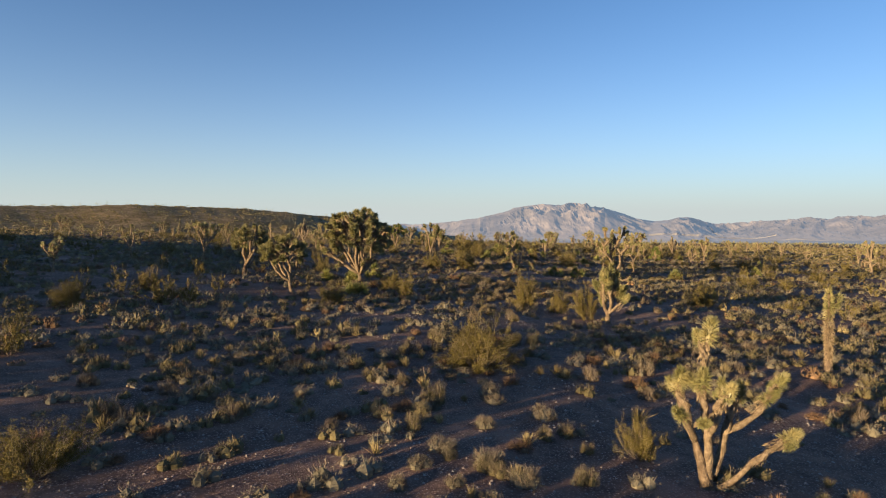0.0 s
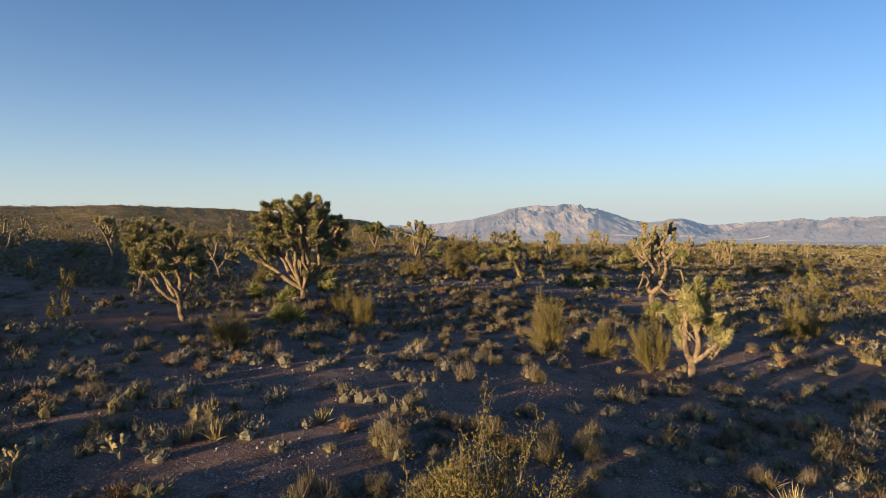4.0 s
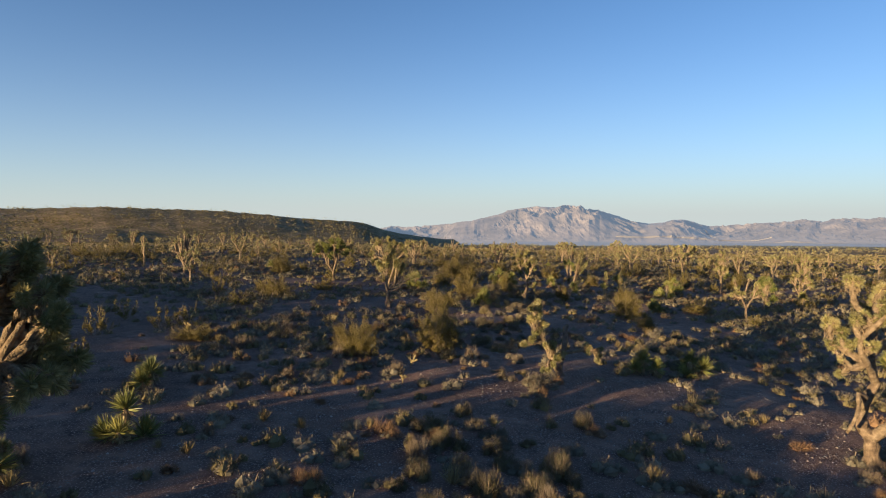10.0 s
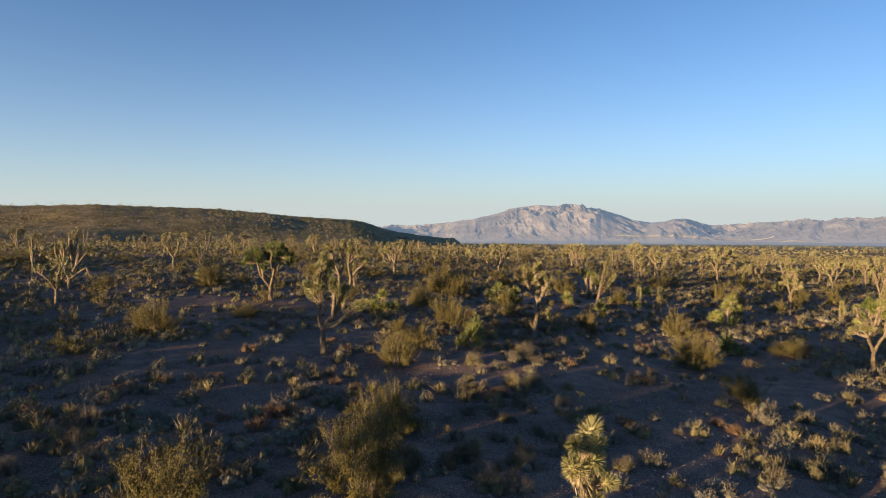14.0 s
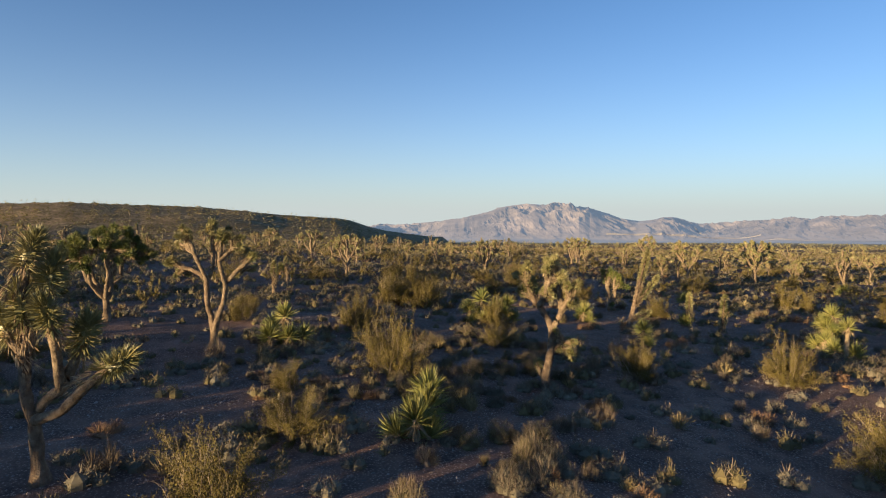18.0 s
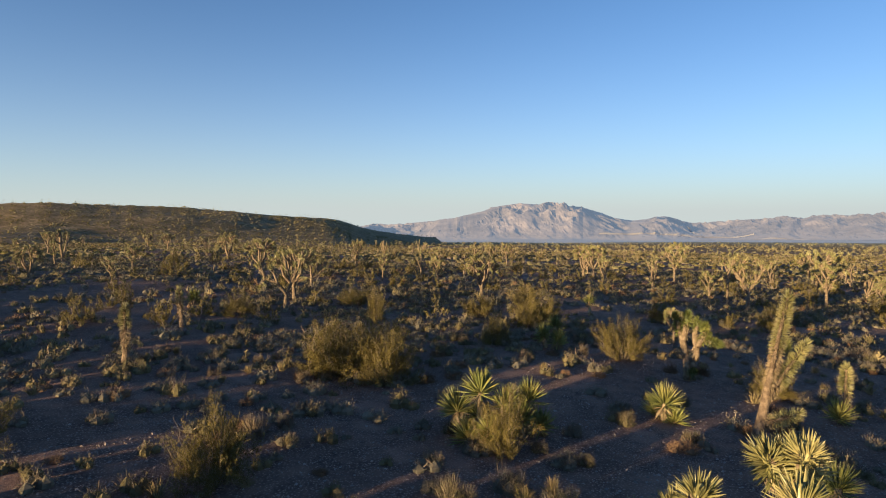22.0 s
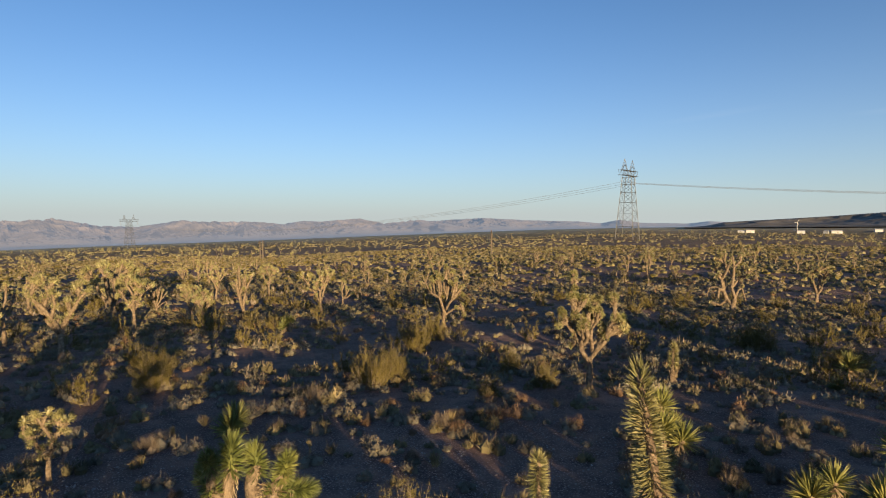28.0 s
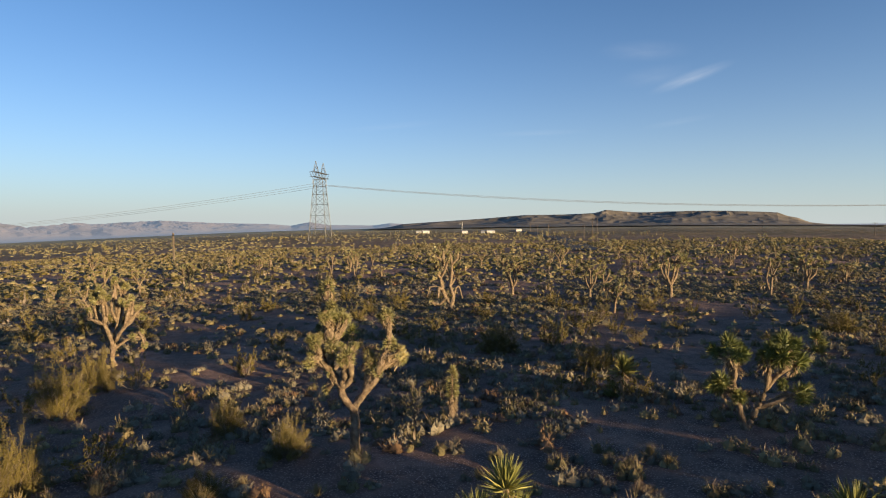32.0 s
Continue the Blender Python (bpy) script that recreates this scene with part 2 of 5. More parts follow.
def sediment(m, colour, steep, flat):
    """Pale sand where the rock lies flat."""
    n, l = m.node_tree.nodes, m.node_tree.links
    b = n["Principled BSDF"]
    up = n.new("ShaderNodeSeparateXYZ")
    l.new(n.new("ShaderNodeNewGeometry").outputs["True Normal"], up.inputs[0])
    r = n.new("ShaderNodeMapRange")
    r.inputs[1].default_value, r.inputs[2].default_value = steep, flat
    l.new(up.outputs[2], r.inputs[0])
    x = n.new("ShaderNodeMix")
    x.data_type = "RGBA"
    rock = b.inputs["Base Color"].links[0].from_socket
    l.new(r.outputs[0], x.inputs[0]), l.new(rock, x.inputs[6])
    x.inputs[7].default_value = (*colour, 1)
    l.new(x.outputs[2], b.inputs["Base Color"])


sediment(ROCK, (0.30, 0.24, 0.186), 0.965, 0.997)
ROCK.node_tree.nodes["Principled BSDF"].inputs["Emission Color"].default_value = (0.43, 0.56, 0.78, 1)      # air light of the far backdrop, put in as a bluish glow of the rock
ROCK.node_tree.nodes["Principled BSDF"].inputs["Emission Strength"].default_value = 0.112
MESA = material("mesa_rock", [(0.106, 0.094, 0.077), (0.163, 0.144, 0.119), (0.25, 0.215, 0.175)], 0.02, 0.95, detail=8)
STEEL = material("galvanised_steel", [(0.05, 0.053, 0.057), (0.08, 0.084, 0.09)], 1.0, 0.55, spec=0.5)
WIRE = material("weathered_wire", [(0.16, 0.16, 0.17), (0.22, 0.22, 0.23)], 1.0, 0.6)
WHITE = material("white_panel", [(0.42, 0.41, 0.39), (0.55, 0.54, 0.52)], 0.5, 0.7)
POLEWOOD = material("pole_wood", [(0.11, 0.085, 0.065), (0.18, 0.145, 0.11)], 3, 0.9)


# ---- terrain ----
CX, CY, R0 = 0.0, 70.0, 58.0
FAR_EL = ((-180, 1.0), (-137, 2.0), (-95, 2.0), (-60, -1.4), (-44, -2.0), (-8, -2.95), (5, -2.95), (17, -2.7), (30, -2.45),
          (47, -2.1), (63, -1.55), (77, -1.0), (95, -0.68), (115, -0.4), (130, -0.35), (160, 0.3), (180, 1.0))
MESA_EL = ((-78, -1.0), (-70, 0.35), (-58, 0.5), (-45, 0.55), (-40, 0.68), (-34.6, 0.51), (-30, 0.38), (-25.8, 0.03), (-23.3, -0.3),
           (-19, -0.6), (-16.6, -0.84), (-15.2, -1.44), (-13.8, -2.0), (-11.6, -2.5), (-8, -3.2))


def table(x, rows):
    return np.interp(x, [r[0] for r in rows], [r[1] for r in rows])


def soft(x):
    return x * x * (3 - 2 * x)


def wave(x, y, s, seed=0.0):
    """A cheap smooth field of about -1 to 1 with features of s metres, for arrays."""
    a = np.sin(x / s * 1.7 + 1.3 * np.sin(y / s * 1.1 + seed) + seed) + np.sin(y / s * 1.9 + 1.1 * np.sin(x / s * 0.9 - seed) + 2.1 * seed)
    return 0.5 * a


def cells(ix, iy, seed):
    """Random numbers of 0 to 1 for whole-numbered cells."""
    h = (ix.astype(np.int64) * 374761393 + iy.astype(np.int64) * 668265263 + int(seed) * 974711) & 0xFFFFFFFF
    h = ((h ^ (h >> 13)) * 1274126177) & 0xFFFFFFFF
    return ((h ^ (h >> 16)) & 0xFFFF) / 65535.0


def lump(x, y, seed):
    ix, iy = np.floor(x), np.floor(y)
    u, v = soft(x - ix), soft(y - iy)
    a, b, c, d = cells(ix, iy, seed), cells(ix + 1, iy, seed), cells(ix, iy + 1, seed), cells(ix + 1, iy + 1, seed)
    return (a * (1 - u) + b * u) * (1 - v) + (c * (1 - u) + d * u) * v


def ridges(x, y, scale, octaves, seed):
    """Ridged noise of 0 to 1: sharp crests and broad hollows."""
    out, amp, total = 0, 1.0, 0
    for k in range(octaves):
        c, s = math.cos(0.6 + k), math.sin(0.6 + k)
        n = lump((x * c - y * s) / scale, (x * s + y * c) / scale, seed + k)
        out, total = out + amp * (1 - np.abs(2 * n - 1)), total + amp
        amp, scale = amp * 0.52, scale * 0.47
    return out / total


def ground_z(x, y):
    x, y = np.asarray(x, float), np.asarray(y, float)
    dx, dy = x - CX, y - CY
    r = np.hypot(dx, dy) + 1e-6
    az = np.degrees(np.arctan2(dx, dy))
    w = 9.0
    rc = R0 - w * np.log1p(np.exp(np.clip((R0 - r) / w, -50, 50)))
    k = rc / r
    z = 0.77 - 0.0505 * (CX + dx * k) - 0.01845 * (CY + dy * k)
    slope = np.tan(np.radians(table(az, FAR_EL)))
    out = np.where(slope > 0, np.minimum(r - rc, 280), r - rc)
    z = z + slope * out
    z = z + 0.13 * wave(x, y, 4.5, 1.0) + 0.05 * wave(x, y, 1.6, 4.0) + np.clip((r - 90) / 300, 0, 1) * 0.8 * wave(x, y, 37, 2.0)
    # unseen rise added to the south-west, before the sun, to shade the flat
    z = z + 6.0 * soft(np.clip((-48 - x) / 36, 0, 1)) * soft(np.clip((38 - y) / 34, 0, 1)) * soft(np.clip((x + 320) / 120, 0, 1)) * soft(np.clip((y + 320) / 120, 0, 1))
    # the low mesa
    top = 4.5 + 650 * np.tan(np.radians(table(az, MESA_EL) + 0.03 * np.sin(az * 3.1) + 0.02 * np.sin(az * 7.7)))
    gully = 26 * (0.62 - ridges(x, y, 60, 3, 5)) + 16 * wave(x, y, 55, 6.0)
    u = np.clip((r - 345 - gully) / 235, 0, 1)
    u = 0.75 * u + 0.25 * soft(u)
    lift = np.where((az > -80) & (az < -7) & (r > 300), np.maximum(top - z, 0) * u * (1 - soft(np.clip((r - 760) / 500, 0, 1))), 0)
    return z + lift


def gz(x, y):
    return float(ground_z(x, y))


def big_mesh(name, v, f, mats, mi=None, smooth=False):
    """A mesh from arrays of places, of triangles or quads, and of material numbers."""
    me = bpy.data.meshes.new(name)
    v, f = np.asarray(v, np.float32), np.asarray(f, np.int32)
    k = f.shape[1]
    me.vertices.add(len(v)), me.loops.add(f.size), me.polygons.add(len(f))
    me.vertices.foreach_set("co", v.ravel())
    me.loops.foreach_set("vertex_index", f.ravel())
    me.polygons.foreach_set("loop_start", np.arange(0, f.size, k, dtype=np.int32))
    me.polygons.foreach_set("loop_total", np.full(len(f), k, np.int32))
    if mi is not None:
        me.polygons.foreach_set("material_index", np.asarray(mi, np.int32))
    me.polygons.foreach_set("use_smooth", np.full(len(f), smooth, bool))
    for m in mats:
        me.materials.append(m)
    me.update(calc_edges=True)
    me.validate()
    return me


def grid_faces(nr, na, closed):
    i, j = np.meshgrid(np.arange(nr - 1), np.arange(na if closed else na - 1), indexing="ij")
    a, b = i * na + j, i * na + (j + 1) % na
    return np.stack([a, b, b + na, a + na], -1).reshape(-1, 4)


def build_ground():
    rings = np.r_[0.004, np.arange(0.5, 125, 0.8), np.geomspace(126, 900, 150), np.geomspace(920, 4850, 60)]
    az = np.radians(np.arange(0, 360, 0.9))
    rr, aa = np.meshgrid(rings, az, indexing="ij")
    x, y = CX + rr * np.sin(aa), CY + rr * np.cos(aa)
    v = np.stack([x, y, ground_z(x, y)], -1).reshape(-1, 3)
    f = grid_faces(len(rings), len(az), True)[:, ::-1]
    v = np.r_[v, [[CX, CY, gz(CX, CY)]]]
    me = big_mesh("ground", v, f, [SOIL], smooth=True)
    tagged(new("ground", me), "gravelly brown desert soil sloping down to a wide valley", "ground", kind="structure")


build_ground()

MOUNTAIN_EL = ((-40, -2.2), (-22, -1.9), (-16, -1.5), (-14.5, -1.41), (-12.9, -1.14), (-11.8, -1.25), (-9.9, -1.14), (-8, -0.98), (-5.5, -0.65), (-2.75, -0.04), (-1.4, 0.45), (1, 0.77),
               (2.9, 0.66), (3.7, 0.95), (4.5, 0.77), (5.3, 0.71), (6.85, 0.39), (8.4, -0.09), (9.9, -0.62), (11.4, -0.87), (12.6, -0.76), (13.6, -0.48), (14.5, -0.5), (15.7, -0.85),
               (16.6, -1.09), (18, -0.98), (19.7, -0.82), (21.8, -0.7), (23.5, -0.46), (24.3, -0.41), (25, -0.59), (26.6, -0.31), (27.7, -0.39), (30.5, -0.12), (33.2, -0.7), (36.3, -0.9),
               (40, -0.31), (41.6, -0.45), (45.5, -0.42), (48.8, -0.68), (50.5, -0.39), (52.3, -0.45), (55.8, -0.15), (58.2, -0.63), (61.8, -0.27), (62.6, -0.43), (67.8, -0.11),
               (72.2, -0.33), (77, -0.44), (79, -0.61), (80.7, -0.27), (82.6, -0.55), (86.7, -0.6), (88.3, -0.38), (92.5, -0.6), (140, -0.6), (180, -0.4))


def mountain_parts(r, a):
    """The foot of the range, its rise up to the skyline, and its relief of 0 to about 1, r metres off in the direction a."""
    base = 4.5 + r * np.tan(np.radians(sum(table(a + d, FAR_EL) for d in range(-6, 7)) / 13)) - 5
    crest = 4.5 + 4250 * np.tan(np.radians(table(a, MOUNTAIN_EL)))
    along = np.radians(a) * 3900
    bent, deep = along + 90 * wave(along, r, 500, 3.0), r * 0.55 + 70 * wave(r, along, 380, 7.0)
    peaks = ridges(bent, deep, 620, 6, 11)
    spurs = ridges(along, deep * 0.6, 210, 4, 29)
    rough = np.clip(1.9 * (peaks - 0.28), 0, 1) * (0.8 + 0.2 * spurs)
    fan = np.clip((r - 2750) / 1100, 0, 1)
    rise = soft(np.clip((r - 3250 + 250 * (peaks - 0.5)) / 900, 0, 1))
    fall = 1 - 0.8 * soft(np.clip((r - 4350) / 430, 0, 1))
    return base, np.maximum(crest - base, 6), (0.20 * fan + rise * (0.12 + 0.85 * rough)) * fall


SKY_AZ = np.arange(-44, 182, 0.5)
sky_r, sky_a = np.meshgrid(np.linspace(3000, 4600, 70), SKY_AZ, indexing="ij")
foot, lift, relief = mountain_parts(sky_r, sky_a)
tops = ((foot + lift * relief - 4.5) / sky_r).max(0)
wanted = np.tan(np.radians(table(SKY_AZ, MOUNTAIN_EL)))
low = ((foot - 4.5) / sky_r)[40]
SKY_GAIN = np.clip((wanted - low) / np.maximum(tops - low, 1e-4), 0.6, 2.5)


def mountain_z(r, a):
    """Height of the fans and spurs across the valley, r metres off in the direction a."""
    base, rise, relief = mountain_parts(r, a)
    return base + rise * relief * np.interp(a, SKY_AZ, SKY_GAIN)


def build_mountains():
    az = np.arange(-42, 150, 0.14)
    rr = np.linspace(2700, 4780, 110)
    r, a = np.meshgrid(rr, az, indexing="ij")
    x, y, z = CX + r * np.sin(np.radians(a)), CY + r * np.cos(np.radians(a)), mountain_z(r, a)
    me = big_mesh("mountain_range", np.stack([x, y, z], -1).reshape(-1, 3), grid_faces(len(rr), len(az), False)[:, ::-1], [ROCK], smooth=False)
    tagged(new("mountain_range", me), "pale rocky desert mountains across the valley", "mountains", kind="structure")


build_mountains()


def strip(name, spine, wide, mat, label, category):
    """A flat band over the fans along rows of (distance, direction)."""
    r = np.interp(np.linspace(0, 1, 60), np.linspace(0, 1, len(spine)), [p[0] for p in spine])
    a = np.interp(np.linspace(0, 1, 60), np.linspace(0, 1, len(spine)), [p[1] for p in spine])
    w = wide * (0.35 + 0.65 * np.abs(np.sin(np.linspace(0.15, 2.9, 60)))) * (1 + 0.25 * np.sin(np.linspace(0, 37, 60)))
    rows = []
    for d in (-1, 1):
        rd, ad = (r + d * w / 2, a) if abs(spine[0][1] - spine[-1][1]) > 3 else (r, a + d * w / 60)
        rows.append(np.stack([CX + rd * np.sin(np.radians(ad)), CY + rd * np.cos(np.radians(ad)), mountain_z(rd, ad) + 1.2], -1))
    tagged(new(name, big_mesh(name, np.concatenate(rows), grid_faces(2, 60, False), [mat])), label, category, kind="structure")


PLAYA = material("salt_flat", [(0.50, 0.44, 0.37), (0.62, 0.56, 0.48), (0.72, 0.66, 0.58)], 0.01, 0.95, detail=6)
strip("dry_lake", ((3440, 8.5), (3560, 13), (3590, 17), (3500, 21.5)), 60, PLAYA, "thin white dry lake bed across the valley", "dry lake")
strip("dry_lake_shore", ((3330, 17), (3280, 25), (3120, 33)), 34, PLAYA, "pale narrow shore of the dry lake", "dry lake")
strip("far_road", ((3690, 17.3), (4150, 15.9)), 6, PLAYA, "pale straight dirt road climbing the far fan", "road")

FAR_MESA_EL = ((86, -1.2), (88, -0.8), (89.3, -0.48), (91.4, -0.32), (94.5, -0.1), (97.9, 0.16), (101.2, 0.45), (104.8, 0.49), (107.7, 0.62), (108.7, 0.89), (110, 0.79), (111.6, 0.68), (114, 0.75),
               (119, 0.78), (122.9, 0.61), (123.7, 0.3), (124.4, 0.16), (125.4, -0.25), (128, -0.55), (131, -0.9))


def build_far_mesa():
    """The flat-topped ridge beyond the settlement, with a short cliff under its rim."""
    az, rr = np.arange(86, 131, 0.1), np.linspace(1500, 2900, 50)
    r, a = np.meshgrid(rr, az, indexing="ij")
    x, y = CX + r * np.sin(np.radians(a)), CY + r * np.cos(np.radians(a))
    base = 4.5 + r * np.tan(np.radians(table(a, FAR_EL))) - 4
    crest = 3.0 + 2300 * np.tan(np.radians(table(a, FAR_MESA_EL)))
    gully = 0.5 * (ridges(x, y, 260, 4, 31) - 0.6)
    u = np.clip((r - 1600) / 700 + gully, 0, 1)
    h = np.interp(u, [0, 0.35, 0.72, 0.8, 0.88, 1], [0, 0.15, 0.6, 0.72, 0.93, 1])
    z = base + np.maximum(crest - base, 0) * h * (1 - 0.7 * np.clip((r - 2500) / 400, 0, 1))
    me = big_mesh("mesa_ridge", np.stack([x, y, z], -1).reshape(-1, 3), grid_faces(len(rr), len(az), False)[:, ::-1], [MESA], smooth=False)
    tagged(new("mesa_ridge", me), "dark flat-topped mesa ridge with short cliffs", "mesa", kind="structure")


build_far_mesa()


# ---- plant shapes as arrays: places, triangles, material numbers ----
def unit(v):
    v = np.asarray(v, float)
    return v / (np.linalg.norm(v, axis=-1, keepdims=True) + 1e-9)


def merge(parts):
    vs, fs, ms, k = [], [], [], 0
    for v, f, m in parts:
        vs.append(v), fs.append(f + k), ms.append(np.full(len(f), m) if np.isscalar(m) else m)
        k += len(v)
    return np.concatenate(vs), np.concatenate(fs), np.concatenate(ms)


def blades(rng, base, way, length, width, droop=0.0, mat=0, keel=True):
    """Pointed leaves from each base along its way; keel: a folded leaf of four triangles, otherwise two."""
    base, way = np.asarray(base, float), unit(way)
    n = len(base)
    length, width = np.broadcast_to(length, n)[:, None], np.broadcast_to(width, n)[:, None]
    side = unit(np.cross(way, rng.normal(size=(n, 3))))
    mid = base + way * length * 0.5 - np.array([0, 0, 1.0]) * droop * length * 0.12
    tip = base + way * length - np.array([0, 0, 1.0]) * droop * length * 0.5
    if keel:
        up = np.cross(side, way)
        v = np.stack([base - side * width * 0.4, base + side * width * 0.4, mid - side * width * 0.5, mid + side * width * 0.5, mid - up * width * 0.25, tip], 1)
        f = np.array([[0, 1, 4], [0, 4, 2], [1, 3, 4], [2, 4, 5], [4, 3, 5]])
    else:
        v = np.stack([base, mid - side * width * 0.5, mid + side * width * 0.5, tip], 1)
        f = np.array([[0, 2, 1], [1, 2, 3]])
    k = v.shape[1]
    return v.reshape(-1, 3), (f[None] + np.arange(n)[:, None, None] * k).reshape(-1, 3), mat


def specks(rng, base, way, length, width, mat=0):
    """Small leaves or twigs of one triangle each."""
    base, way = np.asarray(base, float), unit(way)
    n = len(base)
    length, width = np.broadcast_to(length, n)[:, None], np.broadcast_to(width, n)[:, None]
    side = unit(np.cross(way, rng.normal(size=(n, 3)))) * width * 0.5
    v = np.stack([base - side, base + side, base + way * length], 1)
    return v.reshape(-1, 3), np.arange(3 * n).reshape(-1, 3), mat


def tube(points, radii, sides=6, mat=0, cap=True, rough=0.0, rng=None):
    """A tapering tube along points."""
    p, radii = np.asarray(points, float), np.asarray(radii, float)
    d = unit(np.gradient(p, axis=0))
    a = unit(np.cross(d, np.where(np.abs(d[:, 2:3]) > 0.9, [[1.0, 0, 0]], [[0, 0, 1.0]])))
    b = np.cross(d, a)
    t = np.linspace(0, 2 * np.pi, sides, endpoint=False)
    rr = radii[:, None] * np.ones(sides)
    if rough:
        rr = rr * (1 + rough * rng.uniform(-1, 1, rr.shape))
    v = (p[:, None] + rr[..., None] * (np.cos(t)[None, :, None] * a[:, None] + np.sin(t)[None, :, None] * b[:, None])).reshape(-1, 3)
    q = grid_faces(len(p), sides, True)
    f = np.concatenate([q[:, [0, 1, 2]], q[:, [0, 2, 3]]])
    if cap:
        v = np.r_[v, p[-1:] + d[-1:] * radii[-1] * 0.6]
        i = np.arange(sides) + (len(p) - 1) * sides
        f = np.r_[f, np.stack([i, np.roll(i, -1), np.full(sides, len(v) - 1)], 1)]
    return v, f, mat


def bend(rng, a, b, n, wobble):
    """n points from a to b with a bend."""
    t = np.linspace(0, 1, n)[:, None]
    off = rng.normal(size=3) * wobble * np.linalg.norm(np.subtract(b, a))
    return np.asarray(a) * (1 - t) + np.asarray(b) * t + off * (t * (1 - t)) * 2


def rosette(seed, n, length=0.2, width=0.015, zone=0.25, keel=True, dry=0, core=False):
    """A Joshua tree's head: leaves all round the end of a stem that lies along +z from 0 to zone, over a skirt of dead ones."""
    rng = np.random.default_rng(seed)
    u = rng.uniform(0, 1, n) ** 0.85
    ph = np.radians(np.interp(u, [0, 0.25, 0.75, 1], [118, 88, 52, 10]) + rng.normal(0, 8, n))
    az = rng.uniform(0, 2 * np.pi, n)
    way = np.stack([np.sin(ph) * np.cos(az), np.sin(ph) * np.sin(az), np.cos(ph)], 1)
    base = np.stack([0.035 * np.cos(az), 0.035 * np.sin(az), u * zone], 1)
    parts = [blades(rng, base, way, length * rng.uniform(0.75, 1.1, n), width, 0.06, 0, keel)]
    if core:
        parts.append(tube([(0, 0, 0), (0, 0, zone * 0.35), (0, 0, zone * 0.8), (0, 0, zone + length * 0.35)], [0.06, length * 0.38, length * 0.34, 0.02], 6, 0, True, 0.2, rng))
    if dry:
        az = rng.uniform(0, 2 * np.pi, dry)
        z = rng.uniform(-1.0, 0.35, dry) * zone
        way = np.stack([np.cos(az) * 0.35, np.sin(az) * 0.35, np.full(dry, -1.0) + rng.normal(0, 0.2, dry)], 1)
        rim = 0.07 + 0.02 * np.clip(z / zone, 0, 1)
        base = np.stack([rim * np.cos(az), rim * np.sin(az), z], 1)
        parts.append(blades(rng, base, way, 0.13 * rng.uniform(0.6, 1.1, dry), width * 1.2, 0.0, 1, False))
    return merge(parts)


def column_leaves(seed, n, long, green=0.6, length=0.18):
    """The leafy pole of a young unbranched Joshua tree along +z: green above, dry and hanging below."""
    rng = np.random.default_rng(seed)
    z = np.sort(rng.uniform(0, long, n))
    u = z / long
    az = rng.uniform(0, 2 * np.pi, n)
    ph = np.radians(np.interp(u, [0, 1 - green, 0.93, 1], [150, 105, 62, 10]) + rng.normal(0, 8, n))
    rad = np.interp(u, [0, 0.5, 1], [0.07, 0.07, 0.03])
    way = np.stack([np.sin(ph) * np.cos(az), np.sin(ph) * np.sin(az), np.cos(ph)], 1)
    base = np.stack([rad * np.cos(az), rad * np.sin(az), z], 1)
    dead = u + rng.normal(0, 0.06, n) < 1 - green
    return merge([blades(rng, base[~dead], way[~dead], length * rng.uniform(0.8, 1.1, (~dead).sum()), 0.015, 0.05, 0),
                  blades(rng, base[dead], way[dead], length * 0.85 * rng.uniform(0.7, 1.1, dead.sum()), 0.018, 0.1, 1, False)])


def yucca_head(seed, n, length=0.55, width=0.03, stem=0.0):
    """A Mojave yucca's head of long stiff leaves, with a skirt of dry ones."""
    rng = np.random.default_rng(seed)
    u = rng.uniform(0, 1, n)
    ph = np.radians(96 - 88 * u ** 0.75 + rng.normal(0, 6, n))
    az = rng.uniform(0, 2 * np.pi, n)
    way = np.stack([np.sin(ph) * np.cos(az), np.sin(ph) * np.sin(az), np.cos(ph)], 1)
    base = np.stack([0.04 * np.cos(az), 0.04 * np.sin(az), stem + 0.16 * u], 1)
    parts = [blades(rng, base, way, length * rng.uniform(0.72, 1.08, n), width, 0.10, 0)]
    m = n // 2
    az = rng.uniform(0, 2 * np.pi, m)
    way = np.stack([np.cos(az), np.sin(az), rng.uniform(-1.6, -0.2, m)], 1)
    base = np.stack([0.05 * np.cos(az), 0.05 * np.sin(az), stem + rng.uniform(-0.5, 0.05, m) * max(stem, 0.12)], 1)
    parts.append(blades(rng, base, way, length * 0.6 * rng.uniform(0.5, 1.0, m), width * 0.9, 0.3, 1, False))
    return merge(parts)


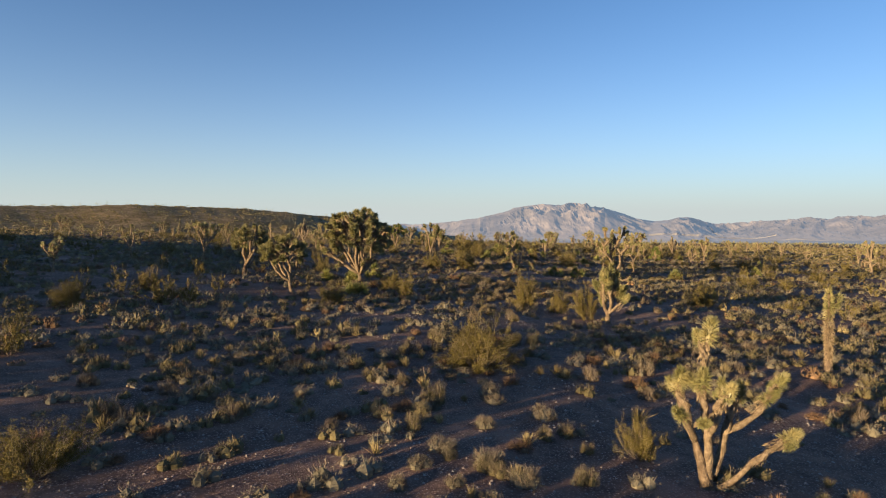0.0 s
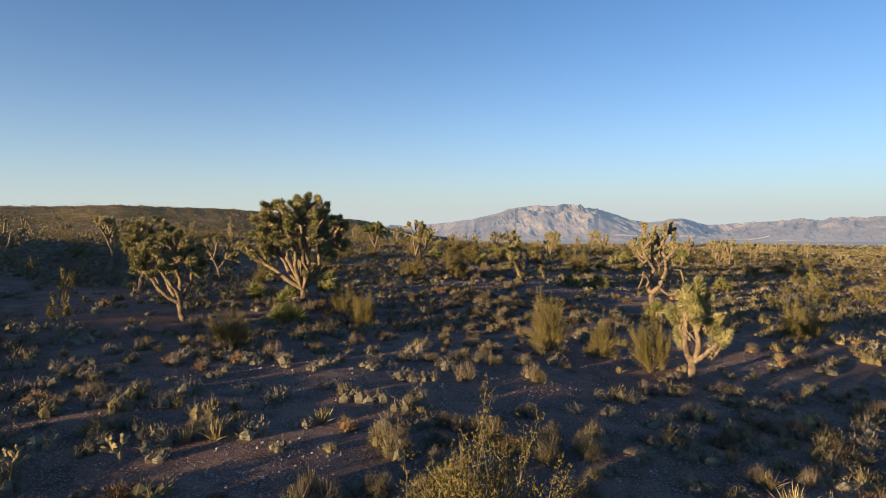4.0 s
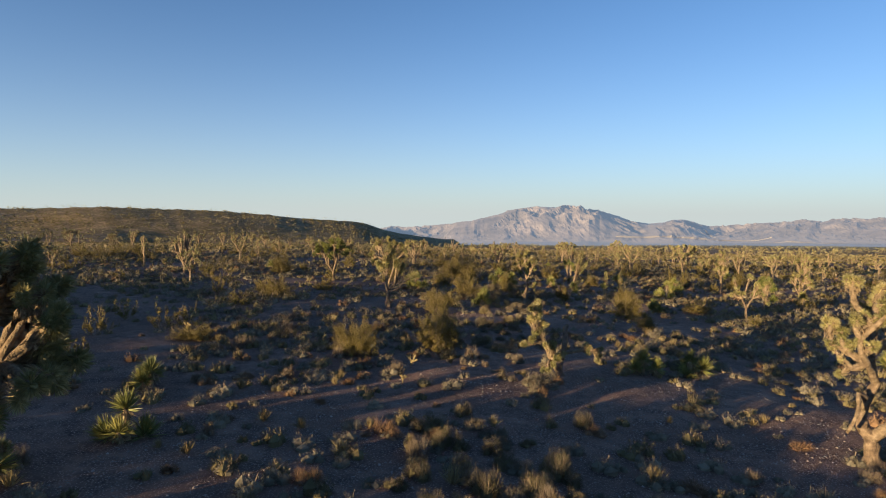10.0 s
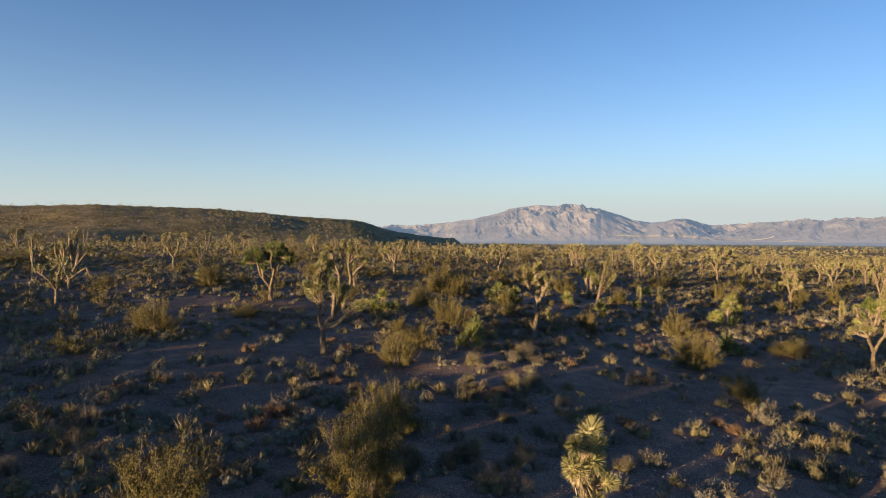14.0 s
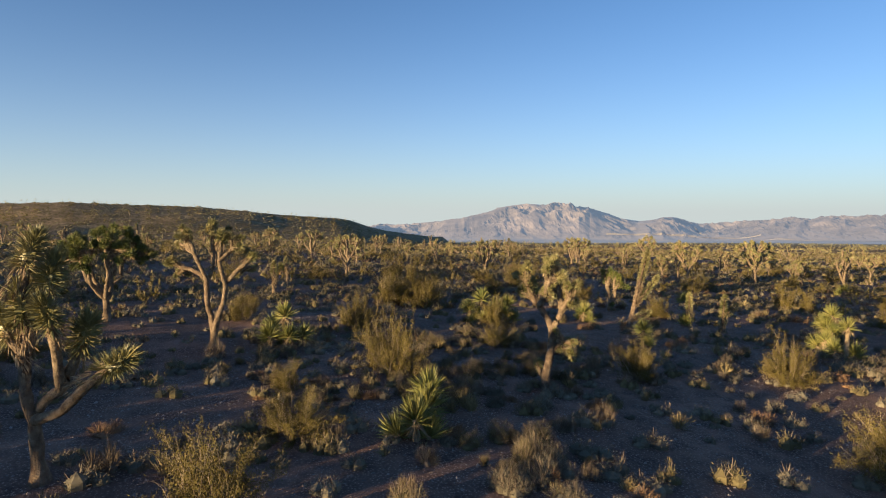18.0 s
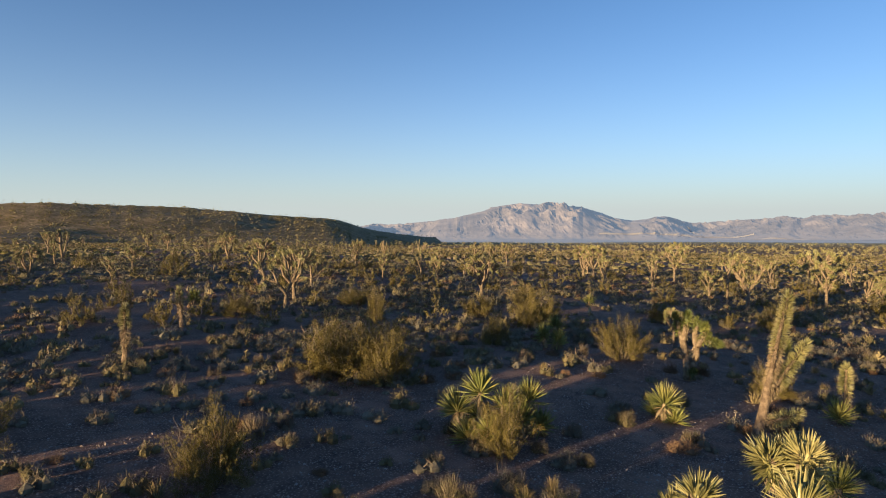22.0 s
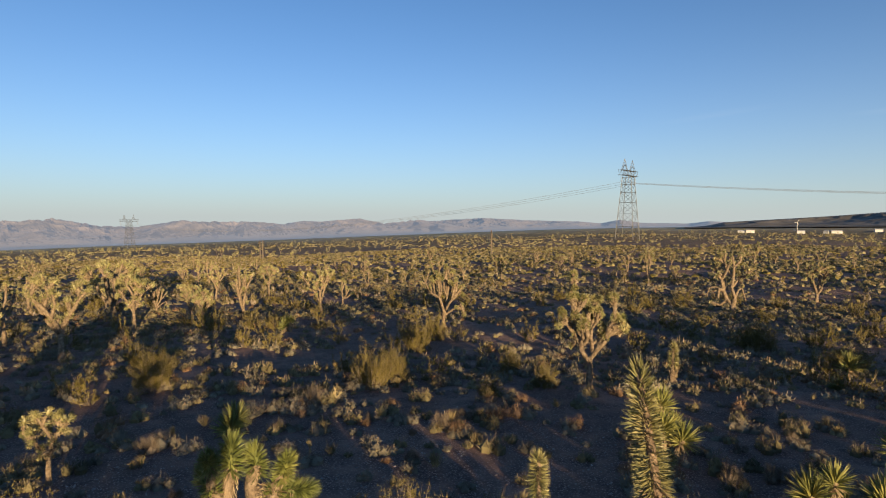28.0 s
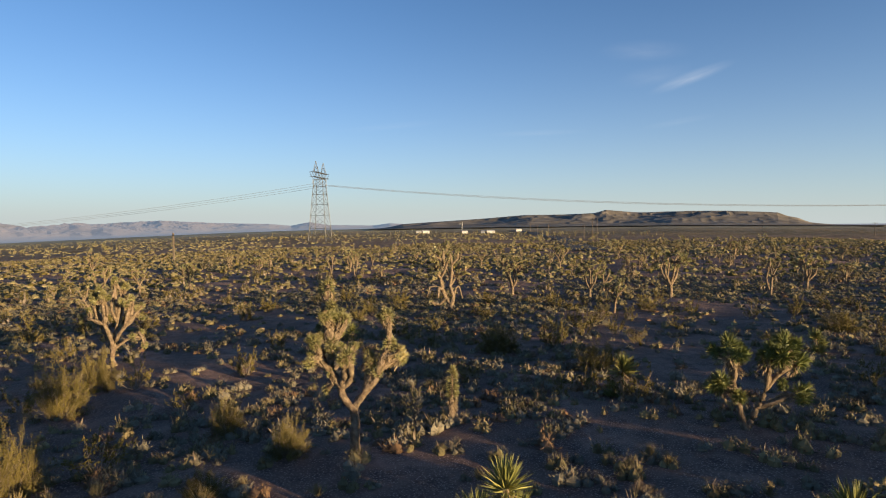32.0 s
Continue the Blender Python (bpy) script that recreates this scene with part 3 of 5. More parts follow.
def creosote(seed, stems, leaves, spread=1.0, high=1.0, leaf=0.05, fat=1.0, twigs=3):
    """A creosote bush of unit height: bare crooked stems fanning out from the root, with sprays of small leaves on the outer half."""
    rng = np.random.default_rng(seed)
    wood, base = [], []
    per = max(leaves // stems, 1)
    for i in range(stems):
        az, tilt = rng.uniform(0, 2 * np.pi), abs(rng.normal(0.68, 0.34)) * spread
        d = np.array([np.sin(tilt) * np.cos(az), np.sin(tilt) * np.sin(az), np.cos(tilt)])
        long = high * rng.uniform(0.5, 1.08) * (1 - 0.12 * tilt)
        root = np.array([0.09 * np.cos(az), 0.09 * np.sin(az), -0.02])
        path = bend(rng, root, root + d * long, 4, 0.16)
        wood.append(tube(path, np.array([0.011, 0.008, 0.006, 0.003]) * fat, 3, 1, False))
        bare = rng.uniform() < 0.14
        for k in range(twigs):
            s = rng.uniform(0.3, 0.85)
            j = min(int(s * 3), 2)
            a = path[j] * (1 - (s * 3 - j)) + path[j + 1] * (s * 3 - j)
            twig = unit(d + rng.normal(0, 0.5, 3) + [0, 0, 0.3])
            tp = bend(rng, a, a + twig * long * rng.uniform(0.16, 0.4), 3, 0.12)
            wood.append(tube(tp, np.array([0.006, 0.004, 0.002]) * fat, 3, 1, False))
            n = 1 if bare else per // (twigs + 1) + 1
            t = rng.uniform(0.15, 1.12, n)[:, None]
            base.append(tp[0] * (1 - t) + tp[-1] * t + rng.normal(0, 0.026, (n, 3)))
        n = 1 if bare else per // (twigs + 1) + 1
        t = rng.uniform(0.35, 1.05, n)[:, None]
        base.append(path[0] * (1 - t) + path[-1] * t + rng.normal(0, 0.034, (n, 3)))
    base = np.concatenate(base)
    way = unit(rng.normal(0, 0.6, base.shape) + [0, 0, 0.6])
    return merge([*wood, specks(rng, base, way, leaf * rng.uniform(0.7, 1.5, len(base)), leaf * 0.42)])


def dome(rng, centre, wide, high, sides=6, mat=1):
    """The dense heart of a shrub: a rough dome of short twigs."""
    t = np.linspace(0, 2 * np.pi, sides, endpoint=False) + rng.uniform(0, 1)
    rings = [np.stack([np.cos(t) * wide * k, np.sin(t) * wide * k, np.full(sides, high * z)], 1) * rng.uniform(0.8, 1.15, (sides, 1)) for k, z in ((0.92, -0.05), (0.85, 0.5))]
    v = np.concatenate([*rings, [[0, 0, high]]]) + centre
    q = grid_faces(2, sides, True)
    i = np.arange(sides) + sides
    f = np.concatenate([q[:, [0, 1, 2]], q[:, [0, 2, 3]], np.stack([i, np.roll(i, -1), np.full(sides, 2 * sides)], 1)])
    return v, f, mat


def low_shrub(seed, stems, leaves, leaf=0.05, flat=0.75, lobes=4, sides=6, heart=1, slim=0.2, solid=0.5):
    """A low shrub of a few rounded lobes, full of twigs and small leaves, one unit across and flat units high."""
    rng = np.random.default_rng(seed)
    parts, base, way = [], [], []
    for k in range(lobes):
        a = 2 * np.pi * k / lobes + rng.normal(0, 0.4)
        off = rng.uniform(0.12, 0.26) if lobes > 1 else 0.0
        c = np.array([off * np.cos(a), off * np.sin(a), 0.0])
        w = rng.uniform(0.24, 0.34) if lobes > 1 else 0.46
        h = flat * rng.uniform(0.62, 1.0)
        parts.append(dome(rng, c, w * solid, h * solid * 0.9, sides, heart))
        n, m = stems // lobes, leaves // lobes
        for count, keep in ((n, None), (m, (base, way))):
            az, z = rng.uniform(0, 2 * np.pi, count), rng.uniform(0.02, 1, count)
            d = np.stack([np.sqrt(1 - z * z) * np.cos(az), np.sqrt(1 - z * z) * np.sin(az), z], 1)
            if keep is None:
                parts.append(specks(rng, np.tile(c, (count, 1)) + d * [w * 0.5, w * 0.5, h * 0.5], d * [w, w, h] + rng.normal(0, 0.06, (count, 3)), np.linalg.norm(d * [w, w, h], axis=1) * rng.uniform(0.45, 0.8, count), 0.012 * (1 + 40 / max(stems, 1)), 1))
            else:
                base.append(c + d * [w, w, h] * rng.uniform(0.3, 0.92, (count, 1)))
                way.append(d * 0.8 + rng.normal(0, 0.38, (count, 3)) + [0, 0, 0.4])
    base, way = np.concatenate(base), np.concatenate(way)
    base[:, 2] = np.abs(base[:, 2])
    parts.append(specks(rng, base, way, leaf * rng.uniform(0.6, 1.6, len(base)), leaf * slim))
    return merge(parts)


def tuft(seed, n, lean=0.5):
    """A grass tuft of unit height."""
    rng = np.random.default_rng(seed)
    az, tilt = rng.uniform(0, 2 * np.pi, n), np.abs(rng.normal(0, lean, n))
    way = np.stack([np.sin(tilt) * np.cos(az), np.sin(tilt) * np.sin(az), np.cos(tilt)], 1)
    r = 0.16 * np.sqrt(rng.uniform(0, 1, n))
    az2 = rng.uniform(0, 2 * np.pi, n)
    base = np.stack([r * np.cos(az2), r * np.sin(az2), np.full(n, -0.02)], 1)
    return blades(rng, base, way, rng.uniform(0.5, 1.05, n), 0.03, 0.25, 0, False)[:2] + (np.zeros(2 * n, int),)


def cholla(seed, joints, apart=False):
    """A small branching cholla of unit height, made of knobbly joints."""
    rng = np.random.default_rng(seed)
    ends, parts = [(np.array([0, 0, -0.02]), np.array([0, 0, 1.0]), 0.32)], []
    while ends and len(parts) < joints:
        p, d, long = ends.pop(0)
        q = p + d * long
        parts.append(tube(bend(rng, p, q, 4, 0.06), np.array([0.03, 0.04, 0.04, 0.025]), 5, 0, True, 0.25, rng))
        for _ in range(rng.integers(2, 4)):
            ends.append((q - d * long * rng.uniform(0, 0.3), unit(d * 0.9 + rng.normal(0, 0.6, 3) + [0, 0, 0.35]), long * rng.uniform(0.6, 0.85)))
    return parts if apart else merge(parts)


def mesh_of(name, shape, mats):
    return big_mesh(name, shape[0], shape[1], mats, np.broadcast_to(shape[2], len(shape[1])))


def lay(rng, variants, spots, sizes, heights=None):
    """Many plants as one shape: each spot (x, y) gets a variant, a turn and a size."""
    parts = []
    pick, turn = rng.integers(0, len(variants), len(spots)), rng.uniform(0, 2 * np.pi, len(spots))
    z = ground_z(spots[:, 0], spots[:, 1])
    heights = sizes if heights is None else heights
    for k, (v, f, m) in enumerate(variants):
        i = np.flatnonzero(pick == k)
        if not len(i):
            continue
        c, s = np.cos(turn[i])[:, None], np.sin(turn[i])[:, None]
        w = np.stack([(v[:, 0] * c - v[:, 1] * s) * sizes[i, None] + spots[i, 0:1], (v[:, 0] * s + v[:, 1] * c) * sizes[i, None] + spots[i, 1:2],
                      v[:, 2] * heights[i, None] + z[i, None]], -1)
        ff = f[None] + (np.arange(len(i)) * len(v))[:, None, None]
        parts.append((w.reshape(-1, 3), ff.reshape(-1, 3), np.tile(np.broadcast_to(m, len(f)), len(i))))
    return merge(parts)


# ---- Joshua trees ----
def part(name, me, parent, m=None, label=""):
    ob = new(name, me)
    ob.parent = parent
    if m is not None:
        ob.matrix_basis = m
    return tagged(ob, label)


ROSETTES = [mesh_of("rosette", rosette(20 + i, 260, 0.165, 0.014, 0.20, True, 90, True), [LEAF, THATCH]) for i in range(6)]
ROSETTES_GREEN = [mesh_of("rosette", rosette(40 + i, 260, 0.18, 0.014, 0.22, True, 60, True), [LEAF_GREEN, THATCH]) for i in range(4)]
FOXTAILS = [mesh_of("rosette", rosette(70 + i, 520, 0.215, 0.014, 0.46, True, 150, True), [LEAF, THATCH]) for i in range(4)]
FOXTAILS_GREEN = [mesh_of("rosette", rosette(80 + i, 520, 0.215, 0.014, 0.42, True, 120, True), [LEAF_GREEN, THATCH]) for i in range(3)]


def axis_pose(p, d, s):
    return Matrix.Translation(p) @ Vector(d).to_track_quat("Z", "Y").to_matrix().to_4x4() @ Matrix.Diagonal((s, s, s, 1))


def forked(nodes, count, long, seed):
    """The same tree with short side shoots behind its heads, each with a head of its own."""
    rng = np.random.default_rng(seed + 900)
    out = list(nodes)
    for i, n in enumerate(nodes):
        if not (i and n[5]):
            continue
        a, b = np.array([nodes[n[0]][1], nodes[n[0]][3], nodes[n[0]][2]]), np.array([n[1], n[3], n[2]])
        d = unit(b - a)
        for _ in range(count if rng.uniform() < 0.85 else count - 1):
            w = unit(d * 0.5 + rng.normal(0, 0.55, 3) + [0, 0, 0.25])
            s = min(long * 1.2, np.linalg.norm(b - a) * 0.55)
            out.append((n[0], *(b - d * s)[[0, 2, 1]], n[4] * 1.05, 0))
            p = b - d * s + w * long * rng.uniform(0.8, 1.3)
            out.append((len(out) - 1, p[0], p[2], p[1], n[4] * 0.85, n[5] * rng.uniform(0.75, 0.95)))
    return out


def joshua(nodes, spot, high, turn=0.0, seed=1, label="", thick=1.0, head=1.0, dead=(), group="Joshua trees of the flat", clad=None, green=False, fox=False, fork=2):
    """A Joshua tree from nodes (parent, across, up, away, radius, head size), all in parts of its height but the radius, which is in
    metres for a tree of four metres; turn: degrees by which it is turned about the upright."""
    rng = np.random.default_rng(seed)
    nodes = forked(nodes, fork, 0.38 / high, seed)
    top = new("joshua_tree")
    top.matrix_basis = pose(spot[0], spot[1], gz(*spot) - 0.03, 0, 0, turn)
    tagged(top, label, "tree", group)
    pts = [np.array([n[1], n[3], n[2]]) * high for n in nodes]
    kids = {}
    for i, n in enumerate(nodes):
        if i:
            kids.setdefault(n[0], []).append(i)
    k = thick * high / 4
    heads = []
    some = (FOXTAILS_GREEN if green else FOXTAILS) if fox else (ROSETTES_GREEN if green else ROSETTES)

    def run(i, chain):
        """Follows the first child on; the others start limbs of their own."""
        chain.append(i)
        sub = kids.get(i, [])
        if not sub:
            return
        run(sub[0], chain)
        for c in sub[1:]:
            limb = [i]
            run(c, limb)
            limbs.append(limb)

    limbs, trunk = [], []
    run(0, trunk)
    for n, chain in enumerate([trunk, *limbs]):
        line, rad = [], []
        for a, b in zip(chain, chain[1:]):
            seg = bend(rng, pts[a], pts[b], 6, 0.12)
            r0 = nodes[a][4] if (a != chain[0] or not n) else nodes[b][4] * 1.15
            line.extend(seg[:-1]), rad.extend(np.linspace(r0, nodes[b][4], 6)[:-1] * k)
        line.append(pts[chain[-1]]), rad.append(nodes[chain[-1]][4] * k)
        if not n:
            rad[0], rad[1] = rad[0] * 1.5, rad[1] * 1.15
        v, f, m = tube(line, rad, 8, 0, True, 0.24, rng)
        mat = DEADWOOD if n in dead else clad or (TAN_BARK if n else BARK)
        part("limb" if n else "trunk", big_mesh("limb", v, f, [mat], smooth=True), top)
        d = pts[chain[-1]] - pts[chain[-2]]
        for i in chain[1:]:
            if nodes[i][5]:
                heads.append((i, unit(pts[i] - pts[nodes[i][0]])))
    for i, d in heads:
        s = nodes[i][5] * head
        d = unit(d + rng.normal(0, 0.15, 3))
        part("rosette", some[rng.integers(0, len(some))], top, axis_pose(pts[i] - d * 0.16 * s, d, s * rng.uniform(0.9, 1.1)))
    return top


def grown(seed, forks=3, spread=0.5, first=0.35, lift=0.6, heads=(0.9, 1.15), side=0.0):
    """Nodes of a Joshua tree that forks again and again."""
    rng = np.random.default_rng(seed)
    lean = rng.normal(0, 0.05, 2)
    nodes = [(0, 0, 0, 0, 0.13, 0), (0, lean[0], first, lean[1], 0.10, 0)]
    tips = [(1, unit([lean[0], lean[1], 1.0]), (1 - first) / forks * 1.25, 0.085)]
    for level in range(forks):
        out = []
        for i, d, long, r in tips:
            n = rng.integers(2, 4) if level < forks - 1 else rng.integers(1, 3)
            start = rng.uniform(0, 2 * np.pi)
            for j in range(n):
                az = start + 2 * np.pi * j / n + rng.normal(0, 0.4)
                w = unit(d * 0.55 + np.array([np.cos(az) * spread, np.sin(az) * spread, lift * rng.uniform(0.6, 1.2)]))
                s = long * rng.uniform(0.65, 1.15)
                p = np.array([nodes[i][1], nodes[i][3], nodes[i][2]]) + w * s
                last = level == forks - 1 or rng.uniform() < 0.12
                nodes.append((i, p[0], p[2], p[1], r, rng.uniform(*heads) if last or rng.uniform() < side else 0))
                if not last:
                    out.append((len(nodes) - 1, w, long * 0.82, max(r * 0.8, 0.05)))
        tips = out
    top = max(n[2] for n in nodes)
    return [(n[0], n[1] / top, n[2] / top, n[3] / top, n[4], n[5]) for n in nodes]


def globe(seed, n, cz=0.66, rx=0.36, rz=0.34, fork=0.14, hubs=7, heads=(0.95, 1.2), lean=(0, 0)):
    """Nodes of an old Joshua tree whose many heads make a rounded crown."""
    rng = np.random.default_rng(seed)
    nodes = [(0, 0, 0, 0, 0.15, 0), (0, lean[0] * 0.3, fork, lean[1] * 0.3, 0.13, 0)]
    mid = np.array([lean[0], lean[1], cz])
    ends = []
    for k in range(hubs):
        a = 2 * np.pi * k / hubs + rng.normal(0, 0.25)
        r = rng.uniform(0.4, 0.62) if k else 0.1
        p = mid + np.array([np.cos(a) * rx * r, np.sin(a) * rx * r, rz * rng.uniform(-0.35, 0.3)])
        q = np.array([nodes[1][1], nodes[1][3], fork]) * 0.45 + p * 0.55 + [np.cos(a) * 0.04, np.sin(a) * 0.04, -0.03]
        nodes.append((1, q[0], q[2], q[1], 0.09, 0))
        nodes.append((len(nodes) - 1, p[0], p[2], p[1], 0.075, 0))
        ends.append((len(nodes) - 1, p))
    for k in range(n):
        t = (k + 0.5) / n
        ph, a = np.arccos(1 - 1.6 * t), 2.39996 * k + rng.normal(0, 0.2)
        p = mid + np.array([np.sin(ph) * np.cos(a) * rx, np.sin(ph) * np.sin(a) * rx, np.cos(ph) * rz]) * rng.uniform(0.82, 1.05)
        i = min(ends, key=lambda e: np.linalg.norm(e[1] - p))[0]
        nodes.append((i, p[0], p[2], p[1], 0.055, rng.uniform(*heads)))
    top = max(m[2] for m in nodes)
    return [(m[0], m[1] / top, m[2] / top, m[3] / top, m[4], m[5]) for m in nodes]


def column(spot, high, turn=0, lean=(0, 0), green=0.6, seed=1, forks=(), label="", bare=0.15):
    """A young unbranched Joshua tree: a pole clothed in leaves, perhaps with side shoots (where, across, away, up, length)."""
    rng = np.random.default_rng(seed)
    top = new("joshua_tree")
    top.matrix_basis = pose(spot[0], spot[1], gz(*spot) - 0.03, 0, 0, turn)
    tagged(top, label, "tree", "young Joshua trees")
    tip = np.array([lean[0], lean[1], high])
    v, f, m = tube(bend(rng, (0, 0, 0), tip, 8, 0.02), np.array([0.17, 0.14, 0.11, 0.08, 0.055, 0.05, 0.045, 0.04]), 8, 0, True, 0.12, rng)
    part("trunk", big_mesh("trunk", v, f, [BARK], smooth=True), top)
    d = unit(tip)
    s = high * (1 - bare)
    part("leaf_column", mesh_of("leaf_column", column_leaves(seed, int(760 * s) + 160, s + 0.1, green), [LEAF, THATCH]), top, axis_pose(d * high * bare, d, 1))
    for j, (at, dx, dy, dz, long) in enumerate(forks):
        d2 = unit((dx, dy, dz))
        p = d * high * at
        v, f, m = tube([p, p + d2 * long * 0.5, p + d2 * long * 0.95], [0.08, 0.06, 0.04], 7, 0, True, 0.1, rng)
        part("limb", big_mesh("limb", v, f, [BARK], smooth=True), top)
        part("leaf_column", mesh_of("leaf_column", column_leaves(seed + 9 + j, int(640 * long) + 80, long + 0.08, 0.75), [LEAF, THATCH]), top, axis_pose(p + d2 * 0.1, d2, 1))
    return top


TREE_A = [(0, 0, 0, 0, .15, 0), (0, .01, .2, 0, .13, 0), (1, -.1, .45, .05, .09, 0), (2, -.22, .66, .08, .07, 1.1), (2, -.12, .85, 0, .07, 1.2),
          (1, .03, .55, -.05, .09, 0), (5, .05, .95, 0, .07, 1.2), (5, -.03, .78, -.15, .07, 1.1), (1, .14, .5, .08, .09, 0), (8, .22, .8, .1, .07, 1.2),
          (8, .36, .62, .05, .07, 1.1), (8, .15, .72, .25, .07, 1.1), (1, .2, .36, -.12, .07, 0), (12, .38, .46, -.15, .06, 1.0), (1, -.05, .4, .25, .07, 1.0)]
TREE_C = [(0, 0, 0, 0, .17, 0), (0, -.01, .15, 0, .15, 0), (1, -.03, .28, .03, .10, 0), (2, .02, .43, .02, .09, 0), (3, 0, .58, .03, .08, 0), (4, -.01, .75, .02, .075, 0), (5, .02, .92, 0, .07, 1.0), (5, -.09, .84, .05, .065, 0), (7, -.09, .95, .06, .06, .95),
          (4, .08, .71, -.03, .07, 0), (9, .12, .82, -.05, .065, .8), (10, .11, .96, -.04, .06, .95), (9, .18, .85, .03, .06, 0), (12, .22, .97, .04, .06, 1.0), (2, -.08, .38, -.05, .055, 0), (14, -.14, .41, -.08, .05, 0), (15, -.2, .22, -.1, .035, 0),
          (3, -.09, .55, -.06, .07, 0), (17, -.14, .68, -.08, .06, .9), (18, -.17, .78, -.08, .055, 1.0), (17, -.21, .63, .03, .055, .95), (18, -.05, .8, -.12, .055, .9), (1, .07, .23, -.03, .12, 0), (22, .13, .38, -.03, .11, 0), (23, .16, .55, -.02, .09, 0),
          (24, .1, .68, .06, .07, 0), (25, .05, .84, .1, .06, .95), (23, .1, .54, -.1, .08, 0), (27, .2, .65, -.1, .075, 0), (28, .27, .72, -.08, .07, 1.2), (23, .2, .4, .05, .09, 0), (30, .21, .26, .05, .07, 0), (22, .17, .14, -.05, .07, 0), (32, .3, .17, -.06, .065, .75),
          (23, .24, .43, .02, .05, 0), (34, .33, .42, .03, .045, 0), (35, .37, .27, .03, .035, 0), (20, -.22, .74, .05, .05, .95), (28, .24, .8, .02, .06, .9), (12, .27, .88, .1, .055, .95), (24, .24, .62, .08, .06, .9), (17, -.13, .46, .08, .05, .8)]
TREE_F5 = [(0, 0, 0, 0, .13, 0), (0, .02, .25, 0, .11, 0), (1, .03, .46, 0, .10, 0), (2, -.06, .62, .04, .08, 0), (3, -.14, .77, .05, .07, 1.1), (4, -.17, .88, .03, .06, 1.1), (3, -.02, .76, -.06, .07, 1.1),
           (6, .0, .93, -.04, .06, 1.2), (2, .1, .6, -.02, .08, 0), (8, .08, .8, .08, .07, 1.1), (9, .06, .97, .05, .06, 1.1), (8, .19, .66, .0, .07, 1.1), (8, .2, .8, -.08, .06, 1.0), (1, .09, .37, 0, .07, 0),
           (13, .17, .36, 0, .06, .9), (14, .19, .24, 0, .05, .8), (0, -.07, .2, .03, .05, .7)]
TREE_F2 = [(0, 0, 0, 0, .11, 0), (0, -.03, .3, 0, .10, 0), (1, -.05, .54, .02, .09, 0), (2, -.2, .63, .02, .07, 0), (3, -.33, .69, 0, .06, 1.0), (3, -.3, .6, .1, .05, .8), (2, -.12, .76, -.05, .07, 0), (6, -.2, .95, -.05, .06, 1.0),
           (2, -.01, .78, .06, .07, 0), (8, 0, .98, .05, .06, 1.1), (8, .1, .93, .1, .06, 1.0), (0, .07, .3, -.03, .10, 0), (11, .12, .5, -.04, .08, 0), (12, .24, .64, -.02, .07, 0), (13, .33, .73, 0, .06, 1.0),
           (12, .1, .7, -.1, .07, 0), (15, .12, .9, -.1, .06, 1.1), (15, .26, .87, -.05, .06, 1.0), (13, .3, .62, .1, .05, .8), (6, -.27, .82, .05, .05, .9)]
TREE_I2 = [(0, 0, 0, 0, .11, 0), (0, 0, .26, 0, .10, 0), (1, -.07, .38, .02, .08, 0), (2, -.14, .48, .02, .07, .9), (3, -.12, .64, .0, .07, 1.1), (4, -.16, .8, 0, .06, 1.1), (5, -.14, .96, 0, .06, 1.1), (4, -.05, .76, .06, .06, 1.0),
           (3, -.22, .66, -.05, .06, 1.0), (2, -.02, .58, -.06, .07, 1.1), (1, .07, .37, -.02, .08, 0), (10, .14, .48, 0, .07, 1.0), (11, .2, .64, 0, .06, 1.0), (12, .2, .8, 0, .06, 1.0), (11, .27, .54, .06, .06, 1.0), (10, .08, .54, .1, .06, 1.0), (4, -.2, .55, .1, .06, .9)]
TREE_I3 = [(0, 0, 0, 0, .13, 0), (0, 0, .2, 0, .12, 0), (1, -.14, .45, .03, .08, 0), (2, -.24, .74, .05, .06, 1.0), (2, -.16, .82, -.1, .06, 1.0), (1, -.06, .5, -.06, .08, 0), (5, -.1, .9, -.08, .06, 1.0), (5, .0, .85, -.2, .06, 1.0),
           (1, .03, .5, .06, .08, 0), (8, 0, 1, .06, .06, 1.0), (8, .1, .92, .12, .06, 1.0), (1, .14, .45, -.02, .08, 0), (11, .22, .8, 0, .06, 1.0), (11, .32, .7, .05, .06, 1.0), (1, .14, .3, .02, .07, 0), (14, .3, .4, 0, .06, 0), (15, .36, .24, 0, .05, .9), (5, -.3, .6, -.1, .05, .9)]
TREE_E2 = [(0, 0, 0, 0, .12, 0), (0, -.01, .28, 0, .10, 0), (1, -.03, .55, 0, .09, 0), (2, -.04, .74, 0, .08, 1.1), (3, 0, .97, 0, .07, 1.1), (2, .05, .86, .05, .07, 1.1), (2, -.12, .66, .02, .07, 1.1), (1, .1, .4, .02, .08, 0), (7, .2, .62, .02, .07, 1.2), (1, .15, .34, -.06, .08, 0), (9, .36, .52, -.06, .07, 1.2), (7, .14, .72, -.1, .07, 1.0)]
